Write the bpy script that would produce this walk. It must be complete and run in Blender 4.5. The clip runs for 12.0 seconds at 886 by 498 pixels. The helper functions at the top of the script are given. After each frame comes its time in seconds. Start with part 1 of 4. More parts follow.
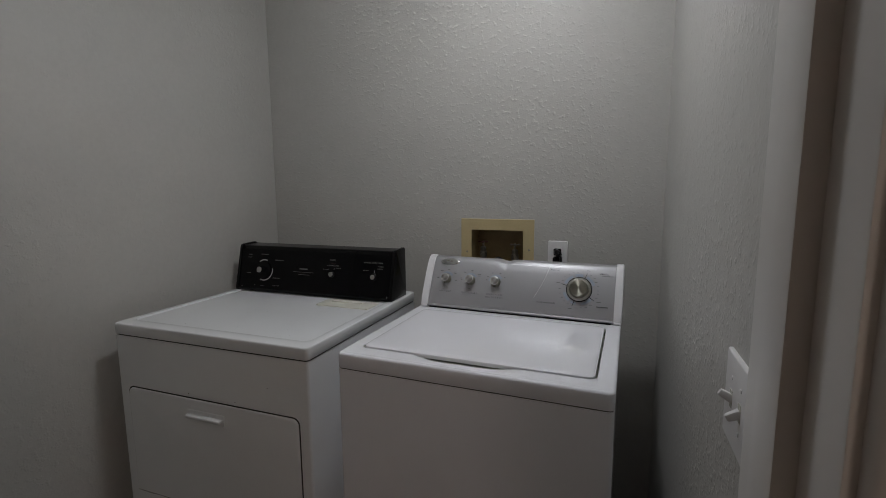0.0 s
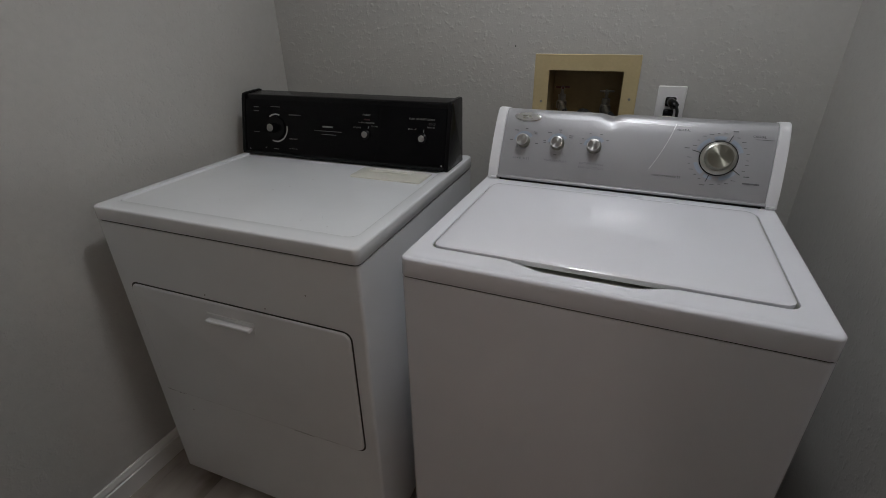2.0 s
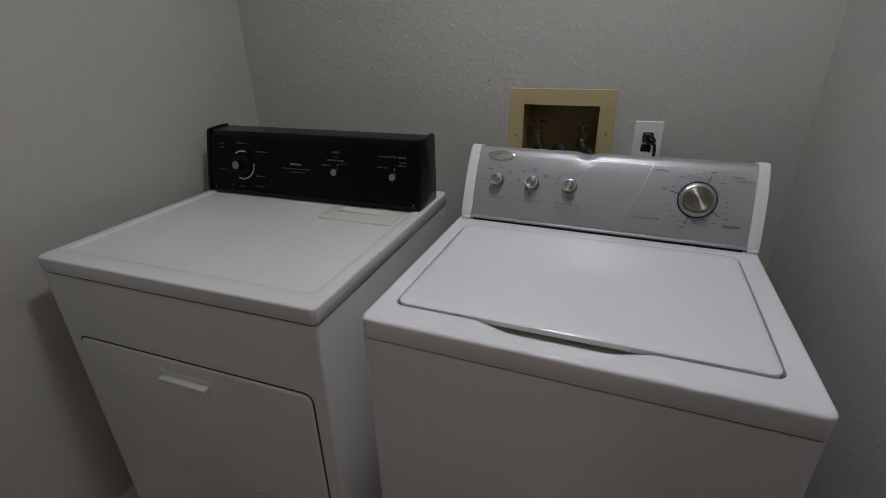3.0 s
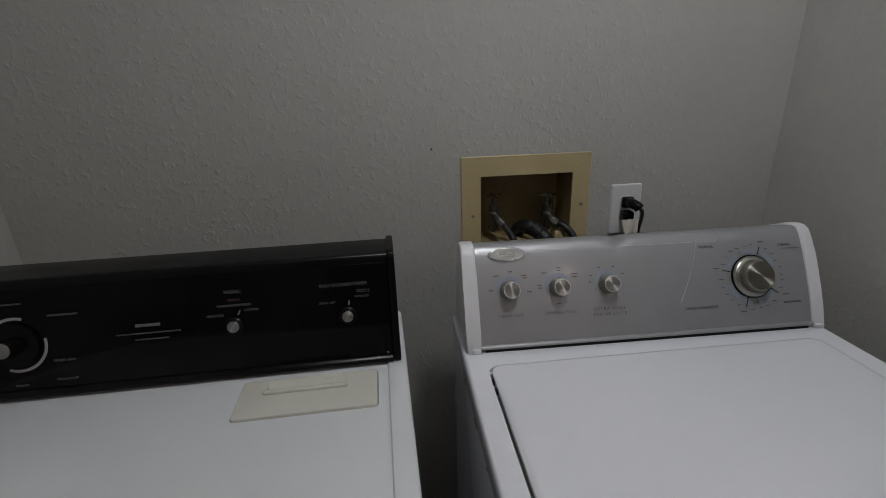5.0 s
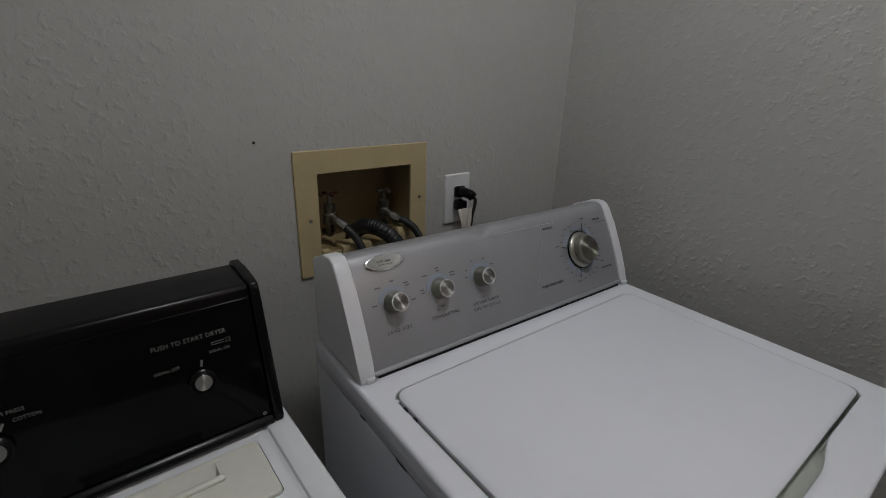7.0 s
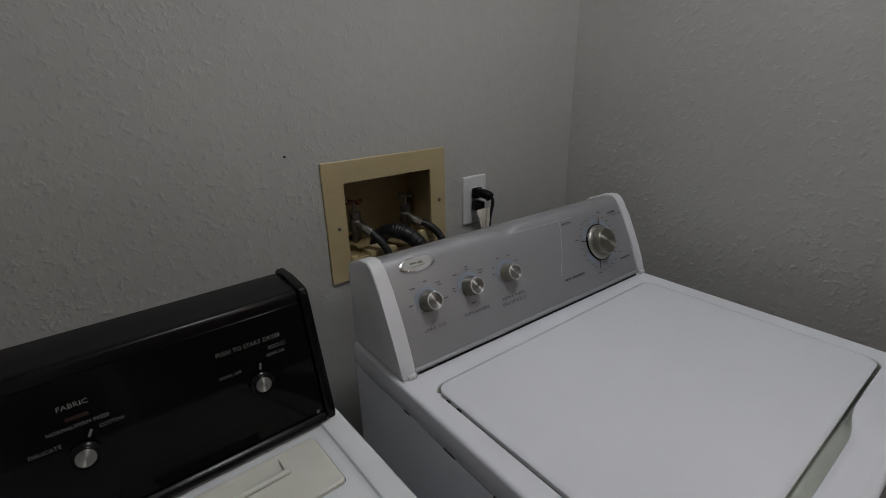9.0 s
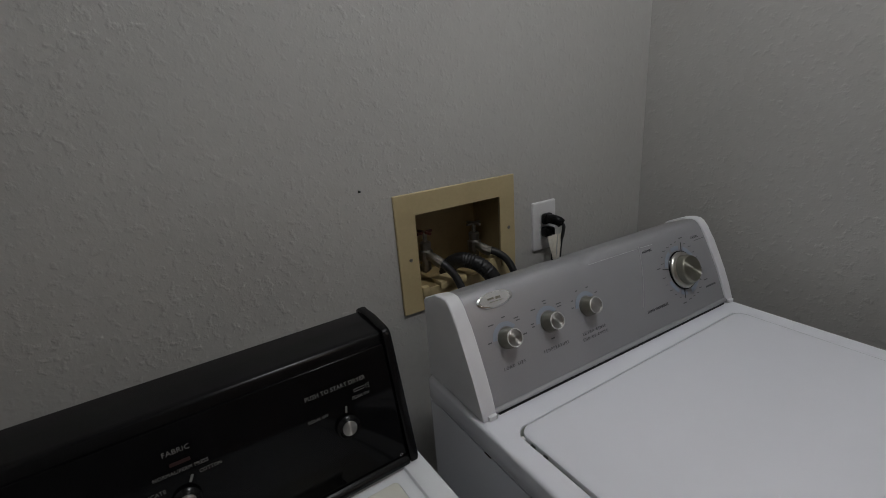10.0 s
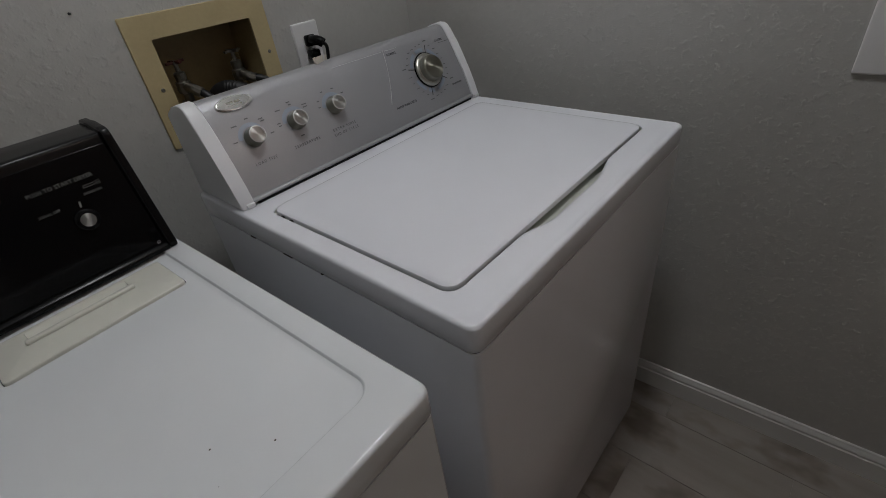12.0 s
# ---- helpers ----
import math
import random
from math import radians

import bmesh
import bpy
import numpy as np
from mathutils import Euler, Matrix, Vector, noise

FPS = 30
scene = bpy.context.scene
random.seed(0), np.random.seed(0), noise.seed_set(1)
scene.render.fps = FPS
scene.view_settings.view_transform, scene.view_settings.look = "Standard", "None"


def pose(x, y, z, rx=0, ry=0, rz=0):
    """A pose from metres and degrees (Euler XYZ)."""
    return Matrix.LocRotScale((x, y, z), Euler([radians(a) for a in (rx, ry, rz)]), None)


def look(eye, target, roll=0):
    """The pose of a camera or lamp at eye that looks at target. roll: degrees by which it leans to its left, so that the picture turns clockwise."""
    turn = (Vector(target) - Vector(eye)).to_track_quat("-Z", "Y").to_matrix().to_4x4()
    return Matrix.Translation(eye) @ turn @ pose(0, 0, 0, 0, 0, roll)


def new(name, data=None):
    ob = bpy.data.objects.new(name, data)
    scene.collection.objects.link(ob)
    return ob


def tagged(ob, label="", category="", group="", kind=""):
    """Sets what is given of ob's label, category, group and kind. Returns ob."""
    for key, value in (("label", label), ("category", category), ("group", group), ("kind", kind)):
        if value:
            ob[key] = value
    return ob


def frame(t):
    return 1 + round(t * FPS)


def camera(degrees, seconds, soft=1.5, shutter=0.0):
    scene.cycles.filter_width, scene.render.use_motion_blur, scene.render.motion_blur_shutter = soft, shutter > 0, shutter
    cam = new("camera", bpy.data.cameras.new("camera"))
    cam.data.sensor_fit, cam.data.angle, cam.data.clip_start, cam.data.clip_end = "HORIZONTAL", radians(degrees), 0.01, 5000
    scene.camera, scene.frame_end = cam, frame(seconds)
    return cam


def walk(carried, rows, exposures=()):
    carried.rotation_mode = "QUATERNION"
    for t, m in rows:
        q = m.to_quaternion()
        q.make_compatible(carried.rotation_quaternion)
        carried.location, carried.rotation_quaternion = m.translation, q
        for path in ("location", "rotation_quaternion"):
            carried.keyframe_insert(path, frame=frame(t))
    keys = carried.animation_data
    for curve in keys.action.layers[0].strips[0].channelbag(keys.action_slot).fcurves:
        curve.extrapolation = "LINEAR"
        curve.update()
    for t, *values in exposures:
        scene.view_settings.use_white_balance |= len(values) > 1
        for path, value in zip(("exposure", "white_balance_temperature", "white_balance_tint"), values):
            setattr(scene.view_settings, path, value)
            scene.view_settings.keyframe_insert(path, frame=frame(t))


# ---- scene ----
cam = camera(87.4, 12.0, 0.65)
PATH = [
    (0, (0.394, 0.141, 1.351), (-0.349, 1.979, 1.085), -0.4),
    (0.5, (0.413, 0.184, 1.357), (-0.337, 1.986, 0.922), -0.8),
    (1, (0.346, 0.237, 1.33), (-0.363, 2.0, 0.706), -0.9),
    (1.5, (0.182, 0.396, 1.303), (-0.503, 2.093, 0.497), -0.8),
    (2, (0.078, 0.442, 1.32), (-0.631, 2.088, 0.43), -1.0),
    (2.5, (0.069, 0.46, 1.34), (-0.629, 2.122, 0.475), -0.6),
    (3, (0.089, 0.538, 1.362), (-0.589, 2.226, 0.529), -1.2),
    (3.5, (0.042, 0.797, 1.365), (-0.53, 2.548, 0.586), -1.8),
    (3.7, (0.016, 0.865, 1.359), (-0.471, 2.665, 0.635), -1.6),
    (5.3, (-0.47, 0.924, 1.384), (-0.102, 2.77, 0.708), -1.5),
    (5.5, (-0.498, 0.91, 1.381), (0.008, 2.725, 0.713), -1.1),
    (6, (-0.537, 1.001, 1.376), (0.28, 2.694, 0.693), 0.3),
    (6.5, (-0.541, 1.081, 1.369), (0.485, 2.644, 0.661), 1.6),
    (7, (-0.55, 1.102, 1.371), (0.587, 2.581, 0.649), 1.9),
    (7.2, (-0.563, 1.107, 1.362), (0.615, 2.562, 0.658), 2.0),
    (8.8, (-0.585, 1.095, 1.38), (0.563, 2.563, 0.652), -0.3),
    (9, (-0.606, 1.1, 1.38), (0.521, 2.591, 0.668), -1.4),
    (9.5, (-0.625, 1.121, 1.403), (0.412, 2.695, 0.735), -3.5),
    (10, (-0.625, 1.147, 1.409), (0.337, 2.776, 0.762), -4.3),
    (10.5, (-0.611, 1.135, 1.38), (0.403, 2.659, 0.572), -3.9),
    (11, (-0.603, 1.068, 1.346), (0.473, 2.452, 0.383), -4.4),
    (11.5, (-0.602, 0.923, 1.302), (0.49, 2.21, 0.23), -7.2),
    (12, (-0.576, 0.873, 1.291), (0.595, 2.033, 0.158), -7.9),
]
walk(cam, [(t, look(eye, target, roll)) for t, eye, target, roll in PATH], exposures=((0.0, 0.08), (0.5, 0.22), (1.0, 0.24), (2.5, 0.2), (3.7, 0.02), (5.3, -0.08), (10.0, -0.1), (12.0, -0.02)))

# ---- light ----
world = bpy.data.worlds.new("world")
scene.world = world
world.use_nodes = True
world.node_tree.nodes["Background"].inputs["Color"].default_value = (0.02, 0.02, 0.02, 1)
world.node_tree.nodes["Background"].inputs["Strength"].default_value = 0.0
LAMP_POWER, HALL_POWER = 58.5, 27.0


# ---- materials ----
def material(name, color, rough=0.5, metal=0.0, coat=0.0, spread=0.0, scale=3.0, grain=0.0, grain_scale=200.0,
             bump=0.0, bump_scale=150.0, bump_distance=0.001, rough_spread=0.0, emit=0.0, aniso=0.0, detail=3.0, per_piece=0.0, spec=0.5):
    m = bpy.data.materials.new(name)
    m.use_nodes = True
    nodes, links = m.node_tree.nodes, m.node_tree.links
    b = nodes["Principled BSDF"]
    b.inputs["Base Color"].default_value = (*color, 1)
    b.inputs["Roughness"].default_value = rough
    b.inputs["Metallic"].default_value = metal
    b.inputs["Specular IOR Level"].default_value = spec
    b.inputs["Coat Weight"].default_value = coat
    b.inputs["Coat Roughness"].default_value = 0.08
    co = nodes.new("ShaderNodeTexCoord")
    if spread or grain or per_piece:
        value = nodes.new("ShaderNodeValue")
        value.outputs[0].default_value = 1.0
        out = value.outputs[0]
        for amount, size, det in ((spread, scale, 4.0), (grain, grain_scale, 2.0)):
            if amount:
                n = nodes.new("ShaderNodeTexNoise")
                n.inputs["Scale"].default_value = size
                n.inputs["Detail"].default_value = det
                links.new(co.outputs["Object"], n.inputs["Vector"])
                r = nodes.new("ShaderNodeMapRange")
                r.inputs["From Min"].default_value, r.inputs["From Max"].default_value = 0.25, 0.75
                r.inputs["To Min"].default_value, r.inputs["To Max"].default_value = 1 - amount, 1 + amount * 0.5
                links.new(n.outputs["Fac"], r.inputs["Value"])
                k = nodes.new("ShaderNodeMath")
                k.operation = "MULTIPLY"
                links.new(out, k.inputs[0])
                links.new(r.outputs["Result"], k.inputs[1])
                out = k.outputs[0]
        mix = nodes.new("ShaderNodeMix")
        mix.data_type, mix.blend_type = "RGBA", "MULTIPLY"
        mix.inputs["Factor"].default_value = 1.0
        mix.inputs["A"].default_value = (*color, 1)
        links.new(out, mix.inputs["B"])
        links.new(mix.outputs["Result"], b.inputs["Base Color"])
    if rough_spread:
        n = nodes.new("ShaderNodeTexNoise")
        n.inputs["Scale"].default_value = 9.0
        n.inputs["Detail"].default_value = 6.0
        links.new(co.outputs["Object"], n.inputs["Vector"])
        r = nodes.new("ShaderNodeMapRange")
        r.inputs["To Min"].default_value, r.inputs["To Max"].default_value = rough - rough_spread, rough + rough_spread
        links.new(n.outputs["Fac"], r.inputs["Value"])
        links.new(r.outputs["Result"], b.inputs["Roughness"])
    if bump:
        n = nodes.new("ShaderNodeTexNoise")
        n.inputs["Scale"].default_value = bump_scale
        n.inputs["Detail"].default_value = detail
        links.new(co.outputs["Object"], n.inputs["Vector"])
        k = nodes.new("ShaderNodeBump")
        k.inputs["Strength"].default_value = bump
        k.inputs["Distance"].default_value = bump_distance
        links.new(n.outputs["Fac"], k.inputs["Height"])
        links.new(k.outputs["Normal"], b.inputs["Normal"])
    if aniso:
        b.inputs["Anisotropic"].default_value = aniso
        b.inputs["Anisotropic Rotation"].default_value = 0.25
        tan = nodes.new("ShaderNodeTangent")
        tan.direction_type, tan.axis = "RADIAL", "Z"
        links.new(tan.outputs["Tangent"], b.inputs["Tangent"])
    if emit:
        b.inputs["Emission Color"].default_value = (*color, 1)
        b.inputs["Emission Strength"].default_value = emit
    return m


def wall_paint(name, color):
    """Rolled paint over a hand-sprayed texture: flat splats with sharp rims, fine stipple, faint soiling."""
    m = material(name, color, rough=0.5, spread=0.05, scale=2.2, grain=0.03, grain_scale=60.0)
    nodes, links = m.node_tree.nodes, m.node_tree.links
    b = nodes["Principled BSDF"]
    co = nodes.new("ShaderNodeTexCoord")
    parts = []
    for size, low, high, weight in ((70.0, 0.50, 0.76, 1.0), (190.0, 0.35, 0.75, 0.2), (15.0, 0.3, 0.8, 0.8)):
        n = nodes.new("ShaderNodeTexNoise")
        n.inputs["Scale"].default_value = size
        n.inputs["Detail"].default_value = 2.5
        links.new(co.outputs["Object"], n.inputs["Vector"])
        r = nodes.new("ShaderNodeMapRange")
        r.interpolation_type = "SMOOTHSTEP"
        r.inputs["From Min"].default_value, r.inputs["From Max"].default_value = low, high
        r.inputs["To Max"].default_value = weight
        links.new(n.outputs["Fac"], r.inputs["Value"])
        parts.append(r.outputs["Result"])
    add = parts[0]
    for p in parts[1:]:
        k = nodes.new("ShaderNodeMath")
        k.operation = "ADD"
        links.new(add, k.inputs[0])
        links.new(p, k.inputs[1])
        add = k.outputs[0]
    k = nodes.new("ShaderNodeBump")
    k.inputs["Strength"].default_value = 0.58
    k.inputs["Distance"].default_value = 0.0013
    links.new(add, k.inputs["Height"])
    links.new(k.outputs["Normal"], b.inputs["Normal"])
    return m


def plank_wood(name):
    """Grey-brown printed vinyl plank: streaks along the board, cloudy dark patches, a tone for each board."""
    m = material(name, (0.27, 0.235, 0.205), rough=0.42, bump=0.15, bump_scale=120.0, bump_distance=0.0006)
    nodes, links = m.node_tree.nodes, m.node_tree.links
    b = nodes["Principled BSDF"]
    co = nodes.new("ShaderNodeTexCoord")
    info = nodes.new("ShaderNodeObjectInfo")
    shift = nodes.new("ShaderNodeVectorMath")
    shift.operation = "MULTIPLY_ADD"
    links.new(info.outputs["Random"], shift.inputs[0])
    shift.inputs[1].default_value = (7.0, 13.0, 3.0)
    links.new(co.outputs["Object"], shift.inputs[2])
    layers = []
    for sx, sy, det in ((18.0, 2.0, 5.0), (8.0, 5.0, 3.0)):
        mp = nodes.new("ShaderNodeMapping")
        mp.inputs["Scale"].default_value = (sx, sy, 1.0)
        links.new(shift.outputs[0], mp.inputs["Vector"])
        n = nodes.new("ShaderNodeTexNoise")
        n.inputs["Scale"].default_value = 1.0
        n.inputs["Detail"].default_value = det
        links.new(mp.outputs["Vector"], n.inputs["Vector"])
        layers.append(n.outputs["Fac"])
    ramps = []
    for fac, stops in ((layers[0], ((0.3, (0.255, 0.225, 0.2)), (0.7, (0.335, 0.3, 0.27)))),
                       (layers[1], ((0.30, (0.5, 0.44, 0.39)), (0.46, (1.0, 1.0, 1.0))))):
        r = nodes.new("ShaderNodeValToRGB")
        for e, (at, col) in zip(r.color_ramp.elements, stops):
            e.position, e.color = at, (*col, 1)
        links.new(fac, r.inputs["Fac"])
        ramps.append(r.outputs["Color"])
    mix = nodes.new("ShaderNodeMix")
    mix.data_type, mix.blend_type = "RGBA", "MULTIPLY"
    mix.inputs["Factor"].default_value = 1.0
    links.new(ramps[0], mix.inputs["A"])
    links.new(ramps[1], mix.inputs["B"])
    tone = nodes.new("ShaderNodeMapRange")
    tone.inputs["To Min"].default_value, tone.inputs["To Max"].default_value = 0.93, 1.05
    links.new(info.outputs["Random"], tone.inputs["Value"])
    mul = nodes.new("ShaderNodeMix")
    mul.data_type, mul.blend_type = "RGBA", "MULTIPLY"
    mul.inputs["Factor"].default_value = 1.0
    links.new(mix.outputs["Result"], mul.inputs["A"])
    links.new(tone.outputs["Result"], mul.inputs["B"])
    links.new(mul.outputs["Result"], b.inputs["Base Color"])
    return m


WALL = wall_paint("greige_wall_paint", (0.466, 0.456, 0.434))
HALL_WALL = wall_paint("hall_wall_paint", (0.5, 0.44, 0.38))
CEIL = material("ceiling_paint", (0.75, 0.74, 0.72), rough=0.8, bump=0.5, bump_scale=90.0, bump_distance=0.002, spread=0.04)
TRIM = material("white_trim_paint", (0.66, 0.65, 0.63), rough=0.3, spread=0.06, scale=5.0, bump=0.06, bump_scale=40.0, rough_spread=0.06)
JAMB = material("door_frame_paint", (0.62, 0.6, 0.58), rough=0.42, spread=0.04, scale=6.0)
PLANK = plank_wood("vinyl_plank")
GROUT = material("subfloor", (0.06, 0.055, 0.05), rough=0.9, spread=0.2)
WASHER_WHITE = material("washer_white_enamel", (0.80, 0.81, 0.86), rough=0.03, spread=0.03, scale=4.0, rough_spread=0.008)
WASHER_PLASTIC = material("washer_white_plastic", (0.74, 0.74, 0.76), rough=0.34, spread=0.03, bump=0.03, bump_scale=700.0, bump_distance=0.0003)
DRYER_WHITE = material("dryer_white_enamel", (0.755, 0.775, 0.795), rough=0.07, spread=0.04, scale=5.0, bump=0.02, bump_scale=200.0, bump_distance=0.0004, rough_spread=0.025)
LINT_CREAM = material("aged_cream_plastic", (0.69, 0.685, 0.615), rough=0.24, spread=0.06, scale=12.0)
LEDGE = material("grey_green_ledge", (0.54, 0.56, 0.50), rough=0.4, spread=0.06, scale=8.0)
SILVER = material("brushed_silver_panel", (0.365, 0.365, 0.38), rough=0.40, metal=0.42, spec=0.35, coat=0.12, spread=0.03, scale=6.0, grain=0.03, grain_scale=500.0)
# paler than the panel: the highlight along its creases is put into the colour
GLEAM = material("bright_gleam_line", (0.64, 0.64, 0.65), rough=0.32, metal=0.75)
SPUN = material("spun_knob_face", (0.42, 0.415, 0.4), rough=0.46, metal=1.0, aniso=1.0)
DIAL_FACE = material("spun_dial_face", (0.30, 0.29, 0.245), rough=0.46, metal=1.0, aniso=1.0)
SKIRT = material("satin_dial_skirt", (0.42, 0.41, 0.37), rough=0.3, metal=0.9)
RIM = material("bright_knob_rim", (0.9, 0.9, 0.88), rough=0.25, metal=0.5)
KNOB_SIDE = material("warm_silver_knob", (0.26, 0.25, 0.205), rough=0.33, metal=0.7, spread=0.05, scale=40.0)
CHROME = material("chrome", (0.75, 0.75, 0.75), rough=0.12, metal=1.0, spread=0.05, scale=30.0)
BRASS = material("aged_valve_metal", (0.29, 0.275, 0.245), rough=0.36, metal=1.0, spread=0.25, scale=60.0)
BLACK_GLOSS = material("black_gloss_panel", (0.003, 0.003, 0.0035), rough=0.08, rough_spread=0.02, spread=0.1, spec=0.14)
BLACK_SATIN = material("black_satin_plastic", (0.004, 0.004, 0.0045), rough=0.24, spec=0.2, spread=0.12, scale=20.0, bump=0.03, bump_scale=500.0, bump_distance=0.0003)
RUBBER = material("black_rubber", (0.012, 0.012, 0.013), rough=0.5, spread=0.2, scale=30.0)
DARK = material("dark_gap", (0.02, 0.02, 0.02), rough=0.7)
SEAM = material("dark_seam", (0.05, 0.05, 0.05), rough=0.8)
BOX_CREAM = material("yellowed_plastic", (0.50, 0.405, 0.225), rough=0.45, spread=0.08, scale=9.0, grain=0.04, grain_scale=140.0)
# the box plastic again, browner: shade inside the recess is put into this colour
BOX_SHADED = material("shaded_tray_plastic", (0.30, 0.225, 0.11), rough=0.5, spread=0.25, scale=14.0, grain=0.08, grain_scale=120.0)
PLATE_WHITE = material("white_cover_plate", (0.74, 0.73, 0.73), rough=0.3, spread=0.03, scale=20.0)
INK = material("dark_print", (0.05, 0.05, 0.055), rough=0.5)
INK_SOFT = material("soft_grey_print", (0.12, 0.12, 0.125), rough=0.5)
BLUE_PRINT = material("pale_blue_print", (0.33, 0.38, 0.46), rough=0.4, metal=0.3)
WHITE_PRINT = material("light_grey_print", (0.16, 0.16, 0.153), rough=0.5)
DIM_PRINT = material("faint_grey_print", (0.085, 0.085, 0.085), rough=0.5)
RED_PRINT = material("dark_red_print", (0.024, 0.003, 0.003), rough=0.5)
RED_PAINT = material("worn_red_handle", (0.09, 0.02, 0.015), rough=0.5, spread=0.3, scale=60.0)
TAG = material("cream_paper_tag", (0.74, 0.69, 0.6), rough=0.7, spread=0.12, scale=60.0)
SPECK = material("dark_speck", (0.06, 0.05, 0.04), rough=0.8)
LAMP_GLASS = material("lamp_glass", (0.95, 0.97, 1.0), rough=0.4, emit=LAMP_POWER)
HALL_GLASS = material("hall_lamp_glass", (1.0, 0.82, 0.73), rough=0.4, emit=HALL_POWER)


# ---- mesh tools ----
def part(name, bm, mat, parent=None, label="", sharp=35.0):
    bmesh.ops.recalc_face_normals(bm, faces=bm.faces)
    me = bpy.data.meshes.new(name)
    bm.to_mesh(me)
    bm.free()
    me.materials.append(mat)
    me.polygons.foreach_set("use_smooth", [True] * len(me.polygons))
    me.set_sharp_from_angle(angle=radians(sharp))
    ob = new(name, me)
    if parent is not None:
        ob.parent = parent
    return tagged(ob, label=label)


def base(name, m, label, category, group="", kind=""):
    ob = new(name)
    ob.empty_display_size = 0.05
    ob.matrix_basis = m
    return tagged(ob, label=label, category=category, group=group, kind=kind)


def box(x0, y0, z0, x1, y1, z1, bevel=0.0, segs=2, bm=None):
    own = bmesh.new()
    bmesh.ops.create_cube(own, size=1.0)
    for v in own.verts:
        v.co = Vector((x0 + (v.co.x + 0.5) * (x1 - x0), y0 + (v.co.y + 0.5) * (y1 - y0), z0 + (v.co.z + 0.5) * (z1 - z0)))
    if bevel:
        bmesh.ops.bevel(own, geom=own.edges[:], offset=bevel, segments=segs, profile=0.5, affect="EDGES")
    return join(bm, own)


def join(bm, other, m=None):
    """Adds a mesh to bm, at the pose m."""
    if m is not None:
        other.transform(m)
    if bm is None:
        return other
    me = bpy.data.meshes.new("joined")
    other.to_mesh(me)
    other.free()
    bm.from_mesh(me)
    bpy.data.meshes.remove(me)
    return bm


def rounded(x0, y0, x1, y1, r, arc=5, edge=1):
    """A rounded rectangle's outline, anticlockwise from the lower left, as (x, y)."""
    pts = []
    corners = ((x0 + r, y0 + r, 180), (x1 - r, y0 + r, 270), (x1 - r, y1 - r, 0), (x0 + r, y1 - r, 90))
    for n, (cx, cy, a) in enumerate(corners):
        for k in range(arc + 1):
            t = radians(a + 90 * k / arc)
            pts.append((cx + r * math.cos(t), cy + r * math.sin(t)))
        nx, ny, na = corners[(n + 1) % 4]
        t = radians(na)
        end, start = (nx + r * math.cos(t), ny + r * math.sin(t)), pts[-1]
        for k in range(1, edge):
            pts.append((start[0] + (end[0] - start[0]) * k / edge, start[1] + (end[1] - start[1]) * k / edge))
    return pts


def loft(rings, close_first=True, close_last=True, bm=None):
    """Skins a row of outlines with the same number of (x, y, z) points."""
    bm = bm or bmesh.new()
    rows = [[bm.verts.new(p) for p in ring] for ring in rings]
    n = len(rows[0])
    for a, b in zip(rows, rows[1:]):
        for k in range(n):
            bm.faces.new((a[k], a[(k + 1) % n], b[(k + 1) % n], b[k]))
    if close_first:
        bm.faces.new(rows[0][::-1])
    if close_last:
        bm.faces.new(rows[-1])
    return bm


def at_z(outline, z):
    return [(x, y, z) for x, y in outline]


def slab(x0, y0, x1, y1, r, z0, z1, soft, arc=5, bm=None):
    """A rounded tray or plate with a softened upper edge."""
    rings = [at_z(rounded(x0, y0, x1, y1, r, arc), z0)]
    for a in (0, 25, 50, 75, 90):
        i = soft * (1 - math.cos(radians(a)))
        rings.append(at_z(rounded(x0 + i, y0 + i, x1 - i, y1 - i, max(r - i, 0.0008), arc), z1 - soft + soft * math.sin(radians(a))))
    return loft(rings, bm=bm)


def lathe(profile, segs=24, bm=None, m=None):
    """Turns a profile of (radius, height) about z."""
    own = bmesh.new()
    rows = []
    for r, h in profile:
        rows.append([own.verts.new((r * math.cos(2 * math.pi * k / segs), r * math.sin(2 * math.pi * k / segs), h)) for k in range(segs)])
    for a, b in zip(rows, rows[1:]):
        for k in range(segs):
            own.faces.new((a[k], a[(k + 1) % segs], b[(k + 1) % segs], b[k]))
    own.faces.new(rows[0][::-1])
    own.faces.new(rows[-1])
    return join(bm, own, m)


def tube(points, radius, segs=12, steps=8, ripple=0.0, pitch=0.006, bm=None):
    """A hose or cable along a smooth line through points; ripple: height of its corrugation."""
    pts = [Vector(p) for p in points]
    pts = [2 * pts[0] - pts[1]] + pts + [2 * pts[-1] - pts[-2]]
    line = []
    for a, b, c, d in zip(pts, pts[1:], pts[2:], pts[3:]):
        for k in range(steps):
            t = k / steps
            line.append(0.5 * (2 * b + (c - a) * t + (2 * a - 5 * b + 4 * c - d) * t ** 2 + (3 * b - a - 3 * c + d) * t ** 3))
    line.append(pts[-2])
    rings, side, run = [], None, 0.0
    for k, p in enumerate(line):
        way = (line[min(k + 1, len(line) - 1)] - line[max(k - 1, 0)]).normalized()
        if side is None:
            side = way.orthogonal().normalized()
        side = (side - way * side.dot(way)).normalized()
        up = way.cross(side)
        if k:
            run += (p - line[k - 1]).length
        r = radius + ripple * (0.5 + 0.5 * math.sin(2 * math.pi * run / pitch))
        rings.append([p + r * (math.cos(2 * math.pi * n / segs) * side + math.sin(2 * math.pi * n / segs) * up) for n in range(segs)])
    return loft(rings, bm=bm)


